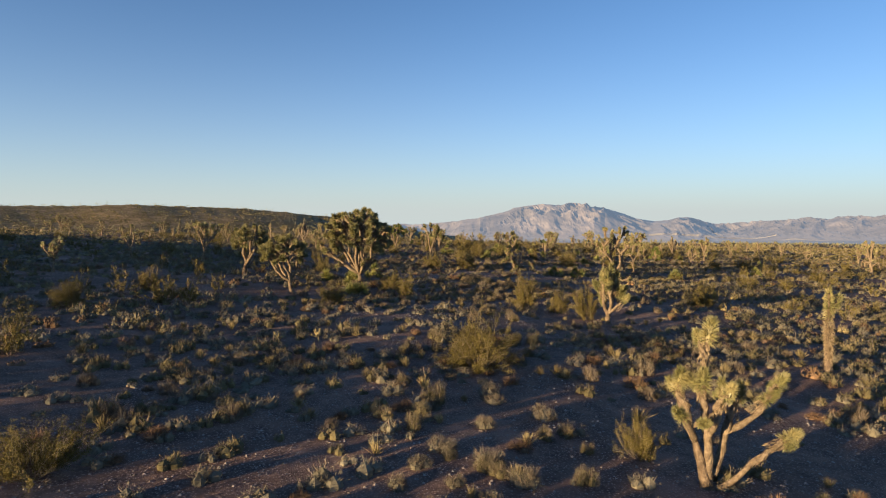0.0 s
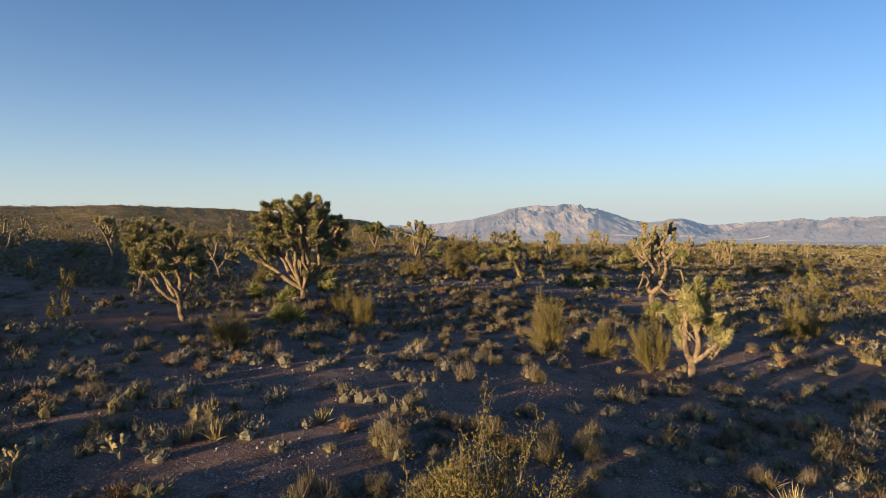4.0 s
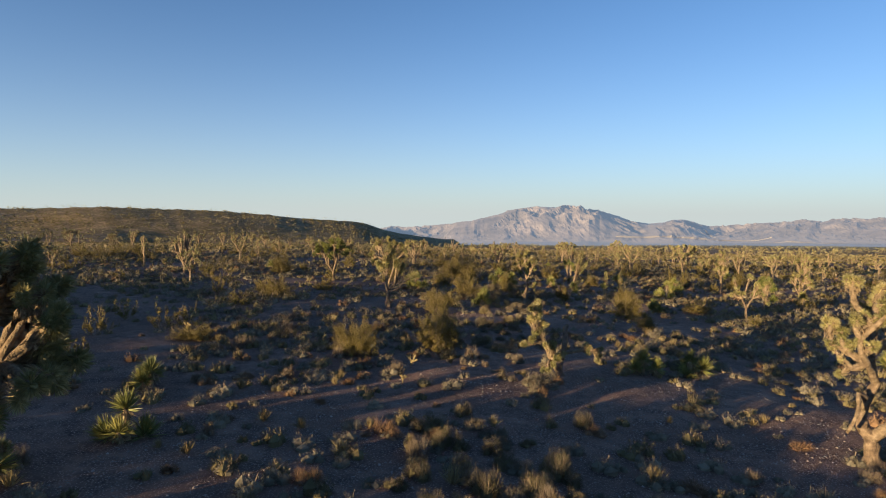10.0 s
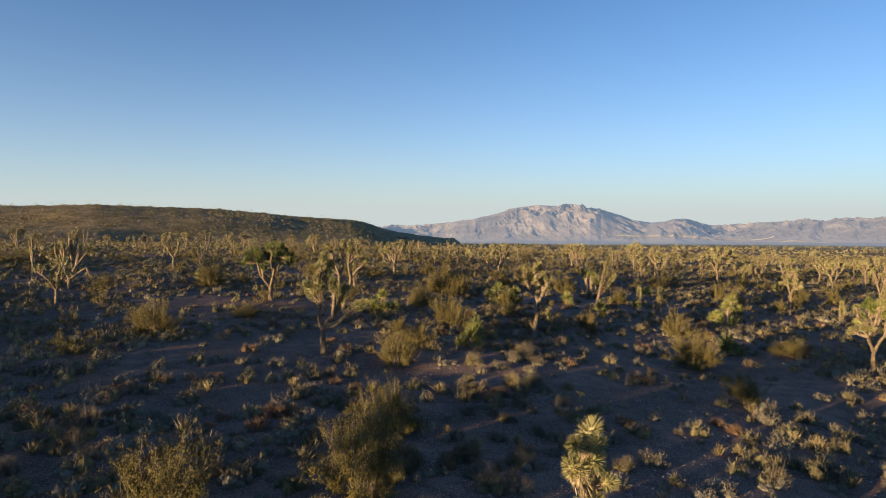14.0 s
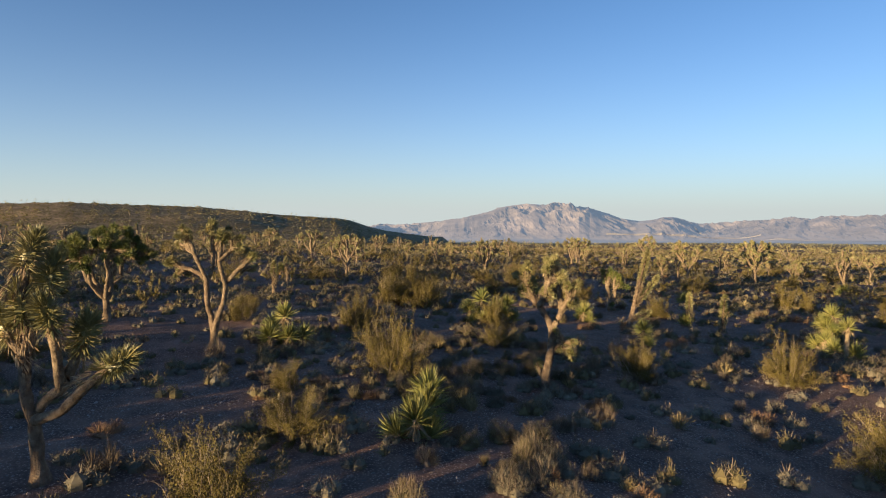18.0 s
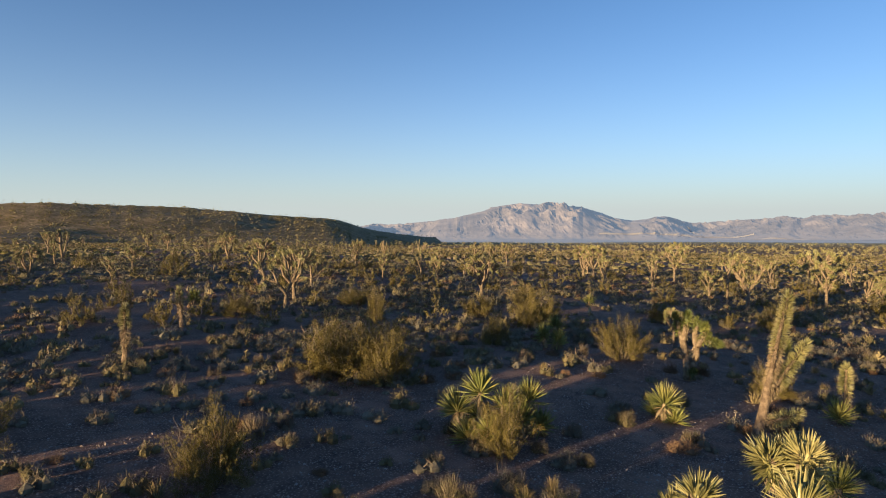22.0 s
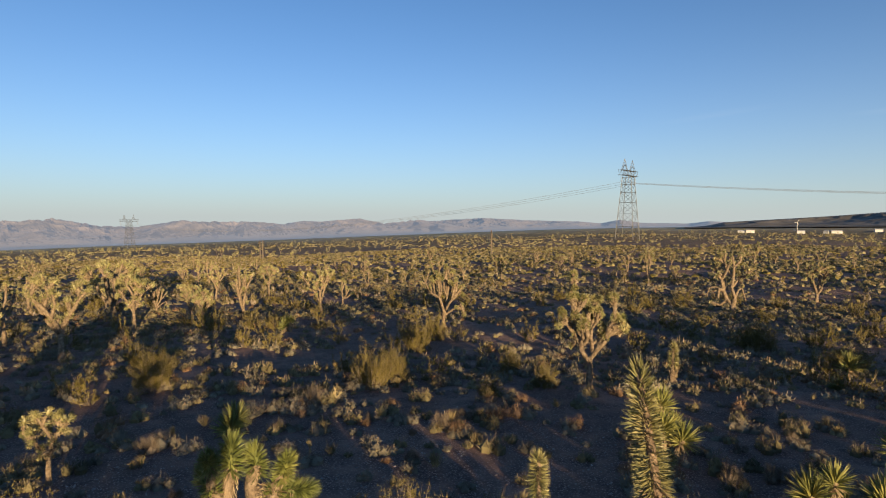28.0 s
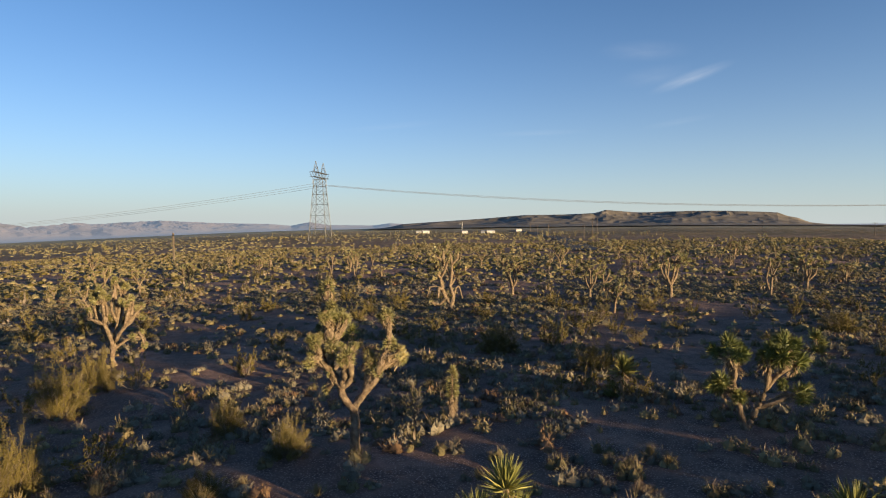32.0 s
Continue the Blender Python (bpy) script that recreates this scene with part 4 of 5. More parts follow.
TREE_E5 = [(0, 0, 0, 0, .12, 0), (0, -.02, .28, 0, .10, 0), (1, -.12, .5, 0, .08, 0), (2, -.22, .72, .05, .07, 1.1), (3, -.27, .92, .05, .06, 1.0), (2, -.05, .74, -.05, .07, 0), (5, 0, 1, -.05, .06, 1.1), (1, .14, .5, .04, .08, 0), (7, .24, .8, .05, .06, 1.1), (7, .32, .58, -.04, .07, 1.0), (9, .42, .84, -.05, .06, 1.1), (9, .44, .44, .05, .05, .9), (2, -.32, .55, .1, .06, .9)]
TREE_D2 = [(0, 0, 0, 0, .17, 0), (0, .03, .3, 0, .15, 0), (1, .06, .62, .02, .12, 0), (2, .09, .66, .05, .09, 0), (0, -.12, .2, .05, .09, 0), (4, -.22, .45, .05, .07, 0), (5, -.33, .56, .05, .07, 1.1), (6, -.36, .76, .05, .06, 1.15), (7, -.3, .96, .03, .06, 1.15),
           (5, -.5, .42, 0, .06, 1.0), (4, -.13, .44, -.12, .07, 1.1), (4, -.06, .3, -.15, .06, 1.0), (1, .18, .32, .02, .09, 0), (12, .36, .37, .02, .07, .9), (13, .5, .27, 0, .06, .9), (6, -.22, .68, .12, .06, 1.0), (4, -.2, .12, -.2, .06, .9)]
TREE_I17 = [(0, 0, 0, 0, .11, 0), (0, -.08, .26, 0, .09, 0), (1, -.14, .5, .02, .08, 0), (2, -.2, .9, 0, .07, 1.1), (2, -.05, .8, .1, .07, 1.0), (0, .1, .22, .02, .09, 0), (5, .2, .42, .02, .08, 0), (6, .34, .6, 0, .07, 0), (7, .36, .92, 0, .06, 1.1), (7, .55, .7, .05, .06, 1.0), (6, .2, .84, -.05, .06, 1.1), (1, -.32, .55, -.1, .06, 1.0), (5, .62, .38, .1, .05, .9)]
TREE_N0 = [(0, 0, 0, 0, .12, 0), (0, -.08, .3, .02, .09, 0), (1, -.16, .66, .05, .07, 1.1), (0, -.02, .34, -.03, .1, 0), (3, -.06, .66, -.03, .08, 1.1), (4, -.02, .95, 0, .06, 1.2), (3, .06, .62, -.1, .07, 1.1), (0, .12, .34, .04, .09, 0), (7, .2, .56, .06, .07, 1.1), (7, .36, .56, .02, .07, 1.1), (9, .42, .64, .02, .06, 1.0), (0, .22, .2, -.08, .07, 0), (11, .42, .36, -.1, .06, 1.0), (1, -.22, .5, -.12, .06, 1.0)]
TREE_H1 = [(0, 0, 0, 0, .12, 0), (0, -.03, .3, 0, .11, 0), (1, -.08, .55, 0, .10, 0), (2, -.15, .7, .03, .08, 1.1), (2, -.04, .84, .03, .08, 1.15), (3, -.16, .86, -.03, .06, 1.0), (0, .06, .22, -.02, .11, 0), (6, .12, .5, 0, .10, 0), (7, .2, .62, .02, .08, 1.1),
           (8, .32, .6, .04, .07, 1.1), (7, .1, .78, .06, .08, 1.1), (8, .24, .76, -.04, .06, 1.0), (0, .1, .16, -.1, .06, .8)]

GREY = "pale grey-barked Joshua tree with spiky green leaf clusters"
joshua([(n[0], n[1] * 0.7, n[2], n[3] * 0.7, *n[4:]) for n in TREE_A], (7.3, 34.7), 3.0, 8, 1, "short stout Joshua tree with thick tan arms and dense green heads", 1.2, 1.05, fox=True, fork=1)
joshua(TREE_C, (9.75, 52.4), 5.25, 8, 2, "tall old Joshua tree with twisted bare limbs and small top heads", 0.9, 1.05)
crown = globe(308, 62, 0.63, 0.44, 0.38, 0.12, 9, (1.1, 1.4))
k = len(crown)
crown += [(1, -.2, .26, .0, .10, 0), (k, -.36, .36, .02, .08, 0), (k + 1, -.48, .45, 0, .07, 1.2), (k + 2, -.56, .5, .05, .06, 1.2), (k + 1, -.38, .52, .08, .06, 1.1), (k, -.3, .24, -.06, .06, .8), (1, .2, .3, .1, .07, .9), (1, .08, .3, -.16, .07, .8)]
joshua(crown, (-9.1, 43.65), 5.3, 8, 3, "large Joshua tree with a dense rounded crown beside the path", 0.8, 1.1)
joshua(globe(302, 30, 0.7, 0.42, 0.3, 0.22, 6, (1.1, 1.4), (-0.12, 0)), (-11.4, 36.9), 3.6, 8, 4, "leaning Joshua tree with a broad green crown", 0.95, 0.9)
joshua(globe(303, 26, 0.72, 0.36, 0.28, 0.25, 6, (1.1, 1.3), (0.1, 0)), (-18.1, 43.9), 3.9, 8, 5, GREY)
joshua(TREE_E5, (-17.1, 50.0), 2.8, 30, 6, GREY)
joshua(TREE_E2, (-8.3, 73.2), 4.0, 8, 7, "Joshua tree with upright green arms like a candelabrum", 1.0, 1.15, fox=True, fork=0)
joshua(TREE_D2, (2.0, 58.8), 3.0, 8, 8, "half-dead Joshua tree with a broken dark trunk and low arms", 1.0, 1.0, dead=(0,))
joshua(TREE_E5, (16.0, 79.0), 3.3, 8, 9, "Joshua tree with a few spreading forked arms")
joshua(TREE_F5, (0.6, 81.8), 4.0, 7, 10, "Joshua tree with curling pale limbs and yellow-green heads", 1.0, 1.0, fork=2)
joshua(TREE_F2, (-10.8, 83.6), 4.4, 7, 11, "two-stemmed Joshua tree with wide open branches", 0.9, 1.15)
joshua(globe(304, 30, 0.74, 0.44, 0.24, 0.24, 7, (1.0, 1.2)), (-16.2, 85.4), 3.7, 7, 12, "round-headed Joshua tree with dark forked limbs", 0.95, green=True)
joshua(TREE_H1, (5.15, 99.3), 2.55, -39, 13, "small stout Joshua tree with a double trunk and dark green heads", 1.7, 0.88, clad=TAN_BARK, green=True, fox=True, fork=0)
joshua(TREE_I2, (20.0, 97.4), 4.45, -94, 14, "Joshua tree on a slim bare trunk with crowded heads", 1.0, 1.0, fork=2)
joshua(TREE_I3, (32.8, 109.3), 3.95, -94, 15, "pale Joshua tree with a fan of upright limbs", 1.0, 1.0, fork=2)
joshua(TREE_I17, (20.2, 87.1), 2.6, -94, 16, "low wide Joshua tree with thick green arms", 1.25, 1.5, green=True)
joshua(TREE_A, (27.9, 98.9), 3.1, -20, 17, GREY)
joshua(TREE_N0, (6.7, 14.5), 3.2, 9, 18, "Joshua tree with several slim stems from one root", 1.0, 0.66, fox=True, fork=1)
column((14.0, 25.6), 3.0, 9, (-0.1, 0), 0.35, 21, ((0.75, 0.5, 0.1, 0.8, 0.6),), "slim young Joshua tree with a leafy top")
column((5.1, 93.25), 3.85, 0, (1.0, 0.75), 0.5, 22, ((0.3, 0.75, 0.3, 0.9, 1.7), (0.12, 0.9, -0.3, 0.5, 0.8)), "leaning unbranched Joshua tree clothed in leaves", 0.3)
column((8.6, 95.9), 1.6, -46, (0, 0), 0.5, 24, (), "short leafy column of a young Joshua tree", 0.05)
column((9.7, 94.3), 1.75, -46, (0.1, 0), 0.8, 25, ((0.45, 0.6, 0.1, 0.7, 0.75),), "forked young Joshua tree covered in green leaves", 0.05)
column((22.3, 94.75), 1.5, -94, (0, 0), 0.6, 26, (), "short leafy column of a young Joshua tree")
column((-15.3, 101.6), 1.6, 6, (-0.1, 0), 0.4, 27, (), "slim young Joshua tree with a bare stem", 0.4)
column((-13.6, 95.4), 1.9, 6, (0, 0), 0.5, 28, (), "young Joshua tree with a thick green top", 0.35)


# ---- more Joshua trees: built once, then copied ----
def joshua_shape(nodes, high, leaves=60, sides=6, keel=False, width=0.02, dry=14, seed=1, zone=0.31, length=0.215, fat=1.1):
    """Wood and heads of a Joshua tree as two shapes."""
    rng = np.random.default_rng(seed)
    pts = [np.array([n[1], n[3], n[2]]) * high for n in nodes]
    k = high / 4 * fat
    wood = [tube(bend(rng, pts[n[0]], pts[i], 4 if sides > 3 else 2, 0.06), np.linspace(nodes[n[0]][4] if n[0] else nodes[n[0]][4] * 1.2, n[4], 4 if sides > 3 else 2) * k,
                 sides, 0, sides > 3, 0.12 if sides > 3 else 0, rng) for i, n in enumerate(nodes) if i]
    heads = []
    for i, n in enumerate(nodes):
        if i and n[5]:
            v, f, m = rosette(int(rng.integers(0, 10 ** 6)), leaves, length * n[5], width, zone, keel, dry, sides > 3)
            d = unit(pts[i] - pts[n[0]] + [0, 0, 0.05])
            mm = np.array(axis_pose(pts[i] - d * 0.16, d, 1))
            heads.append((v @ mm[:3, :3].T + mm[:3, 3], f, m))
    return merge(wood), merge(heads)


TEMPLATES = []
for i, (nodes, high) in enumerate([(grown(401, 4, 0.6, 0.28, 0.6, side=0.5), 4.0), (grown(402, 3, 0.6, 0.3, 0.6, (1.0, 1.3), 0.6), 4.0), (globe(403, 30, 0.68, 0.36, 0.3, 0.2, 6), 4.2), (grown(404, 3, 0.6, 0.35, 0.6, (1.0, 1.3), 0.6), 3.2),
                                   (globe(405, 22, 0.72, 0.4, 0.24, 0.26, 6), 3.4), (TREE_I3, 4.0), (TREE_F2, 4.0), (TREE_E5, 3.4), (TREE_C, 4.6), (TREE_E2, 3.4)]):
    wood, heads = joshua_shape(forked(nodes, 1, 0.34 / high, 60 + i), high, 90, 6, False, 0.026, 18, 50 + i, 0.2, 0.16)
    TEMPLATES.append((big_mesh("trunk", wood[0], wood[1], [TAN_BARK], smooth=True), mesh_of("crown", heads, [LEAF, THATCH]), high))
TREE_LABELS = ("Joshua tree with forked limbs among the scrub", "slender Joshua tree standing in scrub", "bushy many-headed Joshua tree on the flat", "small Joshua tree with few arms",
               "wide low Joshua tree with spiky heads", "Joshua tree with fanned upright limbs", "open-branched Joshua tree on the flat", "Joshua tree with spreading forked arms",
               "tall bare-limbed Joshua tree", "Joshua tree with upright leafy arms")


def plain_tree(x, y, high, which, turn):
    trunk, crown, h = TEMPLATES[which]
    top = new("joshua_tree")
    s = high / h
    top.matrix_basis = pose(x, y, gz(x, y) - 0.04, 0, 0, turn) @ Matrix.Diagonal((s, s, s, 1))
    part("trunk", trunk, top), part("crown", crown, top)
    return tagged(top, TREE_LABELS[which], "tree", "Joshua trees of the flat")


TREES_AHEAD = ((-27, 53.1, 3.6), (-31.2, 48.9, 3), (-29.2, 38.2, 2.4), (-37.4, 89.8, 3), (23.8, 126.9, 3.7), (15.3, 120.4, 4.1), 
               (33.7, 119.7, 3.4), (-13.3, 108.3, 3.2), (16.2, 126.6, 3.3), (25.6, 122.8, 2.5), (6.6, 106.4, 1.8), (-14.1, 111.7, 3.1), (-15, 117.6, 2.9),
               (-7.3, 127.8, 2.4), (-12.3, 128.3, 2.3), (8.1, 143.9, 3.6), (16.4, 142.5, 4.3), (28.8, 152.5, 3), (-18.6, 143.6, 3.1), (-32.3, 123.1, 2.2), (-27.8, 128.1, 2.4))
TREES_EAST = ((25.3, 131.1, 4.3), (31, 124.8, 3.9), (28.2, 126.7, 2.6), (14.2, 124.7, 2.5), (45.1, 135.2, 3.5), (50.4, 92.5, 5.1), (63, 85.3, 3.8), (58.5, 78.9, 3.1), (47.1, 80.8, 2.5),
              (56, 72.4, 4.1), (54.4, 64.2, 3.5), (81.6, 102.3, 3.7), (62.5, 76.2, 3.1), (103.6, 83.1, 3.7), (117.9, 88.4, 4.3), (98.4, 118.6, 2.9), (7.4, 146.8, 3.7))
tree_rng = np.random.default_rng(77)
placed = []
for n, (x, y, high) in enumerate(TREES_AHEAD + TREES_EAST):
    which = (5 if (x, y) == (31, 124.8) else 8 if high > 5 else 3 if high < 2.6 else int(tree_rng.integers(0, 10)))
    plain_tree(x, y, high, which, float(tree_rng.uniform(0, 360)))
    placed.append((x, y))
HEROES = ((7.3, 34.7), (9.8, 52.4), (-9.1, 43.7), (-11.4, 36.9), (-18, 44), (-17, 50), (-8.8, 73.2), (2, 59), (16, 79), (.6, 81.8), (-10.8, 83.6), (-16, 85.4), (5.2, 99.3), (20, 97.4),
          (33, 109), (20, 87), (28, 99), (6.7, 14.5), (14, 25.6), (5, 93), (8.5, 95), (22, 95))
placed += list(HEROES)


def path_away(x, y):
    """The distance from the line over which the camera flies."""
    p = np.stack([np.asarray(x, float), np.asarray(y, float)], -1)
    best = np.full(p.shape[:-1], 1e9)
    for a, b in (((3, 0), (-1.3, 88)), ((-1.3, 88), (0, 94)), ((0, 94), (6, 96.3))):
        a, b = np.array(a, float), np.array(b, float)
        t = np.clip(((p - a) @ (b - a)) / ((b - a) @ (b - a)), 0, 1)
        best = np.minimum(best, np.linalg.norm(p - a - t[..., None] * (b - a), axis=-1))
    return best


def seen_side(x, y, back=40):
    """Whether the ground lies where the camera looks, or where it throws shade into the view."""
    az = np.degrees(np.arctan2(x - 0, y + 10))
    return ((az > -62) & (y > -6)) | ((x > -70) & (x < 40) & (y > -back)) | ((x > 0) & (y > 92 - 1.05 * x))


def scatter(rng, box, density, lo, hi, keep=None, clump=0.0, scale=9.0):
    x0, x1, y0, y1 = box
    n = int((x1 - x0) * (y1 - y0) * density)
    x, y = rng.uniform(x0, x1, n), rng.uniform(y0, y1, n)
    d = path_away(x, y)
    ok = (d >= lo) & (d < hi) & seen_side(x, y)
    if clump:
        ok &= rng.uniform(0, 1, n) < 0.5 + 0.5 * np.clip(1.2 * wave(x, y, scale, 3.0) + 0.7 * wave(x, y, scale * 0.3, 8.0), -clump, 1)
    if keep is not None:
        ok &= keep(x, y)
    return np.stack([x[ok], y[ok]], 1)


spots = scatter(tree_rng, (-110, 170, -60, 260), 0.0095, 16, 130, None, 0.6, 30)
near = np.array(placed)
for x, y in spots:
    if (-45 < x < -18 and y < 75 and tree_rng.uniform() < 0.55) or np.hypot(*(near - (x, y)).T).min() < 4.5 or (path_away(x, y) < 34 and x > -22 and 8 < y < 112):
        continue
    plain_tree(float(x), float(y), float(tree_rng.uniform(1.6, 3.7)), int(tree_rng.integers(0, 10)), float(tree_rng.uniform(0, 360)))
    near = np.r_[near, [[x, y]]]


def stuff(name, shape, mats, label, category):
    ob = new(name, mesh_of(name, shape, mats))
    return tagged(ob, label, category, kind="stuff")


far_rng = np.random.default_rng(5)
far_trees = []
for i in range(6):
    nodes = [grown(401, 3, 0.6, 0.3, 0.6), grown(404, 2, 0.6, 0.4, 0.6), TREE_I3, TREE_E5, grown(402, 3, 0.5, 0.35, 0.7), TREE_E2][i]
    wood, heads = joshua_shape(nodes, 1.0, 11, 3, False, 0.055, 0, 90 + i, 0.13, 0.11, fat=0.6)
    far_trees.append(merge([(wood[0], wood[1], 2), heads]))
spots = scatter(far_rng, (-420, 520, -40, 620), 0.0048, 130, 460, None, 0.6, 60)
stuff("distant_joshua_grove", lay(far_rng, far_trees, spots, far_rng.uniform(1.5, 3.3, len(spots))), [LEAF, THATCH, BARK], "scattered distant Joshua trees across the plain", "trees")
tiny_trees = []
for i in range(3):
    wood, heads = joshua_shape([grown(404, 2, 0.6, 0.4, 0.6), TREE_E5, TREE_A][i], 1.0, 4, 3, False, 0.08, 0, 190 + i, 0.09, 0.13, fat=0.6)
    tiny_trees.append((np.concatenate([wood[0][:12], heads[0]]), np.concatenate([wood[1][:6], heads[1] + 12]), np.concatenate([np.full(6, 2), heads[2]])))
spots = scatter(far_rng, (-900, 1000, 60, 1100), 0.0042, 460, 950, None, 0.6, 120)
stuff("far_joshua_grove", lay(far_rng, tiny_trees, spots, far_rng.uniform(1.8, 3.6, len(spots))), [LEAF, THATCH, BARK], "tiny far Joshua trees towards the horizon", "trees")

# ---- Mojave yuccas ----
HEADS = [mesh_of("leaf_head", yucca_head(60 + i, 150, stem=0.0), [YUCCA, THATCH]) for i in range(4)]
YUCCAS = ((-7.8, 38.5, 1.0, 4), (-8.9, 41.5, 1.2, 2), (8.7, 46.3, 1.2, 2), (9.7, 45.6, .9, 1), (-11.5, 43.4, 1, 2), (-11.7, 53.4, 1.2, 3), (-9.5, 49.2, 1.5, 4), (5.45, 60.6, 1.3, 4), (7.5, 61.3, 1.3, 4),
          (13.1, 89.9, 2.0, 3), (-8.6, 84.6, 1.75, 7), (-2.4, 76.4, 1.1, 3), (-2.3, 77.6, 1.35, 3), (-.7, 92.5, 1.5, 4), (-1.9, 91.9, 1.8, 7), (4.9, 89.2, 1.2, 3), (8.4, 95.8, .8, 1), (12.8, 91, 1.3, 3))
YUCCAS_EAST = ((.75, 103, 1.6, 4), (3.55, 113.2, 1.5, 1), (3.1, 94.4, 1.1, 3), (-18.5, 108.2, 1, 2), (14.8, 94.5, 1.9, 6), (11.2, 105.5, 1.0, 2), (24, 89, 1.55, 2), (10, 80.5, 1.2, 3), (-10.3, 46.2, 1, 2),
               (27, 117, 1.2, 2), (-22, 60, 1.3, 3), (18, 66, 1.2, 3), (-25, 92, 1.2, 2), (30, 78, 1.3, 3), (38, 99, 1.2, 2))
yrng = np.random.default_rng(12)
for x, y, high, count in YUCCAS + YUCCAS_EAST:
    top = new("mojave_yucca")
    top.matrix_basis = pose(x, y, gz(x, y) - 0.03, 0, 0, float(yrng.uniform(0, 360)))
    tagged(top, "single-stemmed Mojave yucca with stiff yellow-green leaves" if count == 1 else "clump of Mojave yucca with stiff yellow-green leaves", "yucca", "Mojave yuccas")
    for j in range(count):
        a, r = 2.4 * j, 0.0 if not j else 0.24 * math.sqrt(j)
        stem = max(0.06, (high - 0.62) * (1.0 if not j else float(yrng.uniform(0.0, 0.7))))
        tip = np.array([r * math.cos(a) * 1.25, r * math.sin(a) * 1.25, stem])
        v, f, m = tube(bend(yrng, (r * math.cos(a), r * math.sin(a), -0.05), tip, 4, 0.05), [0.10, 0.09, 0.09, 0.07], 7, 0, True, 0.2, yrng)
        part("stem", big_mesh("stem", v, f, [THATCH], smooth=True), top)
        d = unit(np.array([r * math.cos(a) * 0.9, r * math.sin(a) * 0.9, 1.0]) + yrng.normal(0, 0.08, 3))
        part("leaf_head", HEADS[int(yrng.integers(0, 4))], top, axis_pose(tip - d * 0.08, d, float(yrng.uniform(0.85, 1.15))))

# ---- creosote bushes ----
BUSHES = [creosote(500 + i, 80, 26000, 1.0 + 0.15 * (i % 3), 1.0, 0.026, 0.5, 5) for i in range(5)] + [creosote(510 + i, 70, 7000, 1.1, 1.0, 0.024, 0.55, 4) for i in range(2)]
BUSHES += [creosote(520 + i, 30, 4200, 1.1, 1.0, 0.045, 0.8, 2) for i in range(4)]
BUSH_MESH = [(mesh_of("foliage", (v, f[m == 0], m[m == 0]), [CREOSOTE]), mesh_of("branchwork", (v, f[m == 1], m[m == 1] * 0), [TWIG])) for v, f, m in BUSHES]
BUSH_SPOTS = ((1.43, 22.7, 2.05, 3.5), (-19, 34, 1.5, 2.1), (2.9, 37.1, 2, 2.4), (4.75, 36.6, 1.5, 1.5), (-17.8, 26.5, 1.2, 2.3), (-7.7, 33.6, 1.25, 2.5), (5.6, 15.6, 1, 1.35), (14.7, 43.9, 1.7, 3), (-4.8, 39.6, 1.35, 2),
              (6.2, 35.5, 2, 1.9), (-6.5, 59.6, 1.8, 2.8), (-3.3, 61.5, 1.8, 3.2), (-6.4, 42, 1.4, 2.4), (7.5, 77, 1.7, 3.3), (-17.8, 75.2, 1.3, 2.6), (-3.65, 65.6, 1.7, 2.7), (-16.5, 73.9, 1.6, 2.9), (7.7, 71.5, 1.2, 2.1))
BUSH_MIDDLE = ((-4.1, 82, 2.2, 2.9), (-23.3, 90.7, 1.8, 3.6), (-1.3, 91, 1.5, 2), (-5.1, 72.8, 1.55, 2.6), (-6.9, 88.3, 1.7, 2.1), (-6.9, 96.9, 1.85, 4.6), (-6.4, 79.3, .85, 1.4), (3.55, 83.6, 1.5, 2.1), (8.6, 84.7, 1.6, 2.3),
               (-.95, 86.9, 1, 1.7), (-11.7, 87.9, 1.35, 2.1), (-5, 76.1, 1.2, 2.3), (.4, 108.8, 1.9, 3.6), (-5.3, 96.3, 2.2, 3.4), (3.35, 101.7, 1.8, 2.9), (-10.4, 112, 1.4, 2.7), (-14.6, 105.4, 1.2, 2.5), (-2.9, 109.9, 1.3, 2.5))
BUSH_EAST = ((7.5, 97.9, 1.3, 2), (16.9, 104.6, 1.75, 2.2), (-.2, 114.4, 1.9, 3), (-.3, 107.6, 1.4, 1.8), (7.5, 112.7, 1.5, 1.9), (13.2, 111.4, 1.7, 2.3), (24.7, 107.1, 1.9, 2.3), (27.9, 107.6, 1.8, 1.8), (33.1, 91.5, 1.35, 3.2),
             (28.4, 88.3, 1.4, 2.5), (18.3, 104.5, 1.5, 1.7), (17.3, 100.2, .7, 1.2), (19.8, 99, 1.1, 1.3), (22, 101.1, 1.1, 1.4), (34.8, 73, 1.4, 2.7))
brng = np.random.default_rng(31)
bush_at = []


def bush(x, y, high, wide, which):
    top = new("creosote_bush")
    top.matrix_basis = pose(x, y, gz(x, y), 0, 0, float(brng.uniform(0, 360))) @ Matrix.Diagonal((wide / 2.0, wide / 2.0, high, 1))
    part("branchwork", BUSH_MESH[which][1], top), part("foliage", BUSH_MESH[which][0], top)
    tagged(top, "half-bare creosote bush with grey stems" if which in (5, 6) else "olive-yellow creosote bush with thin fanned stems", "bush", "creosote bushes")
    bush_at.append((x, y))


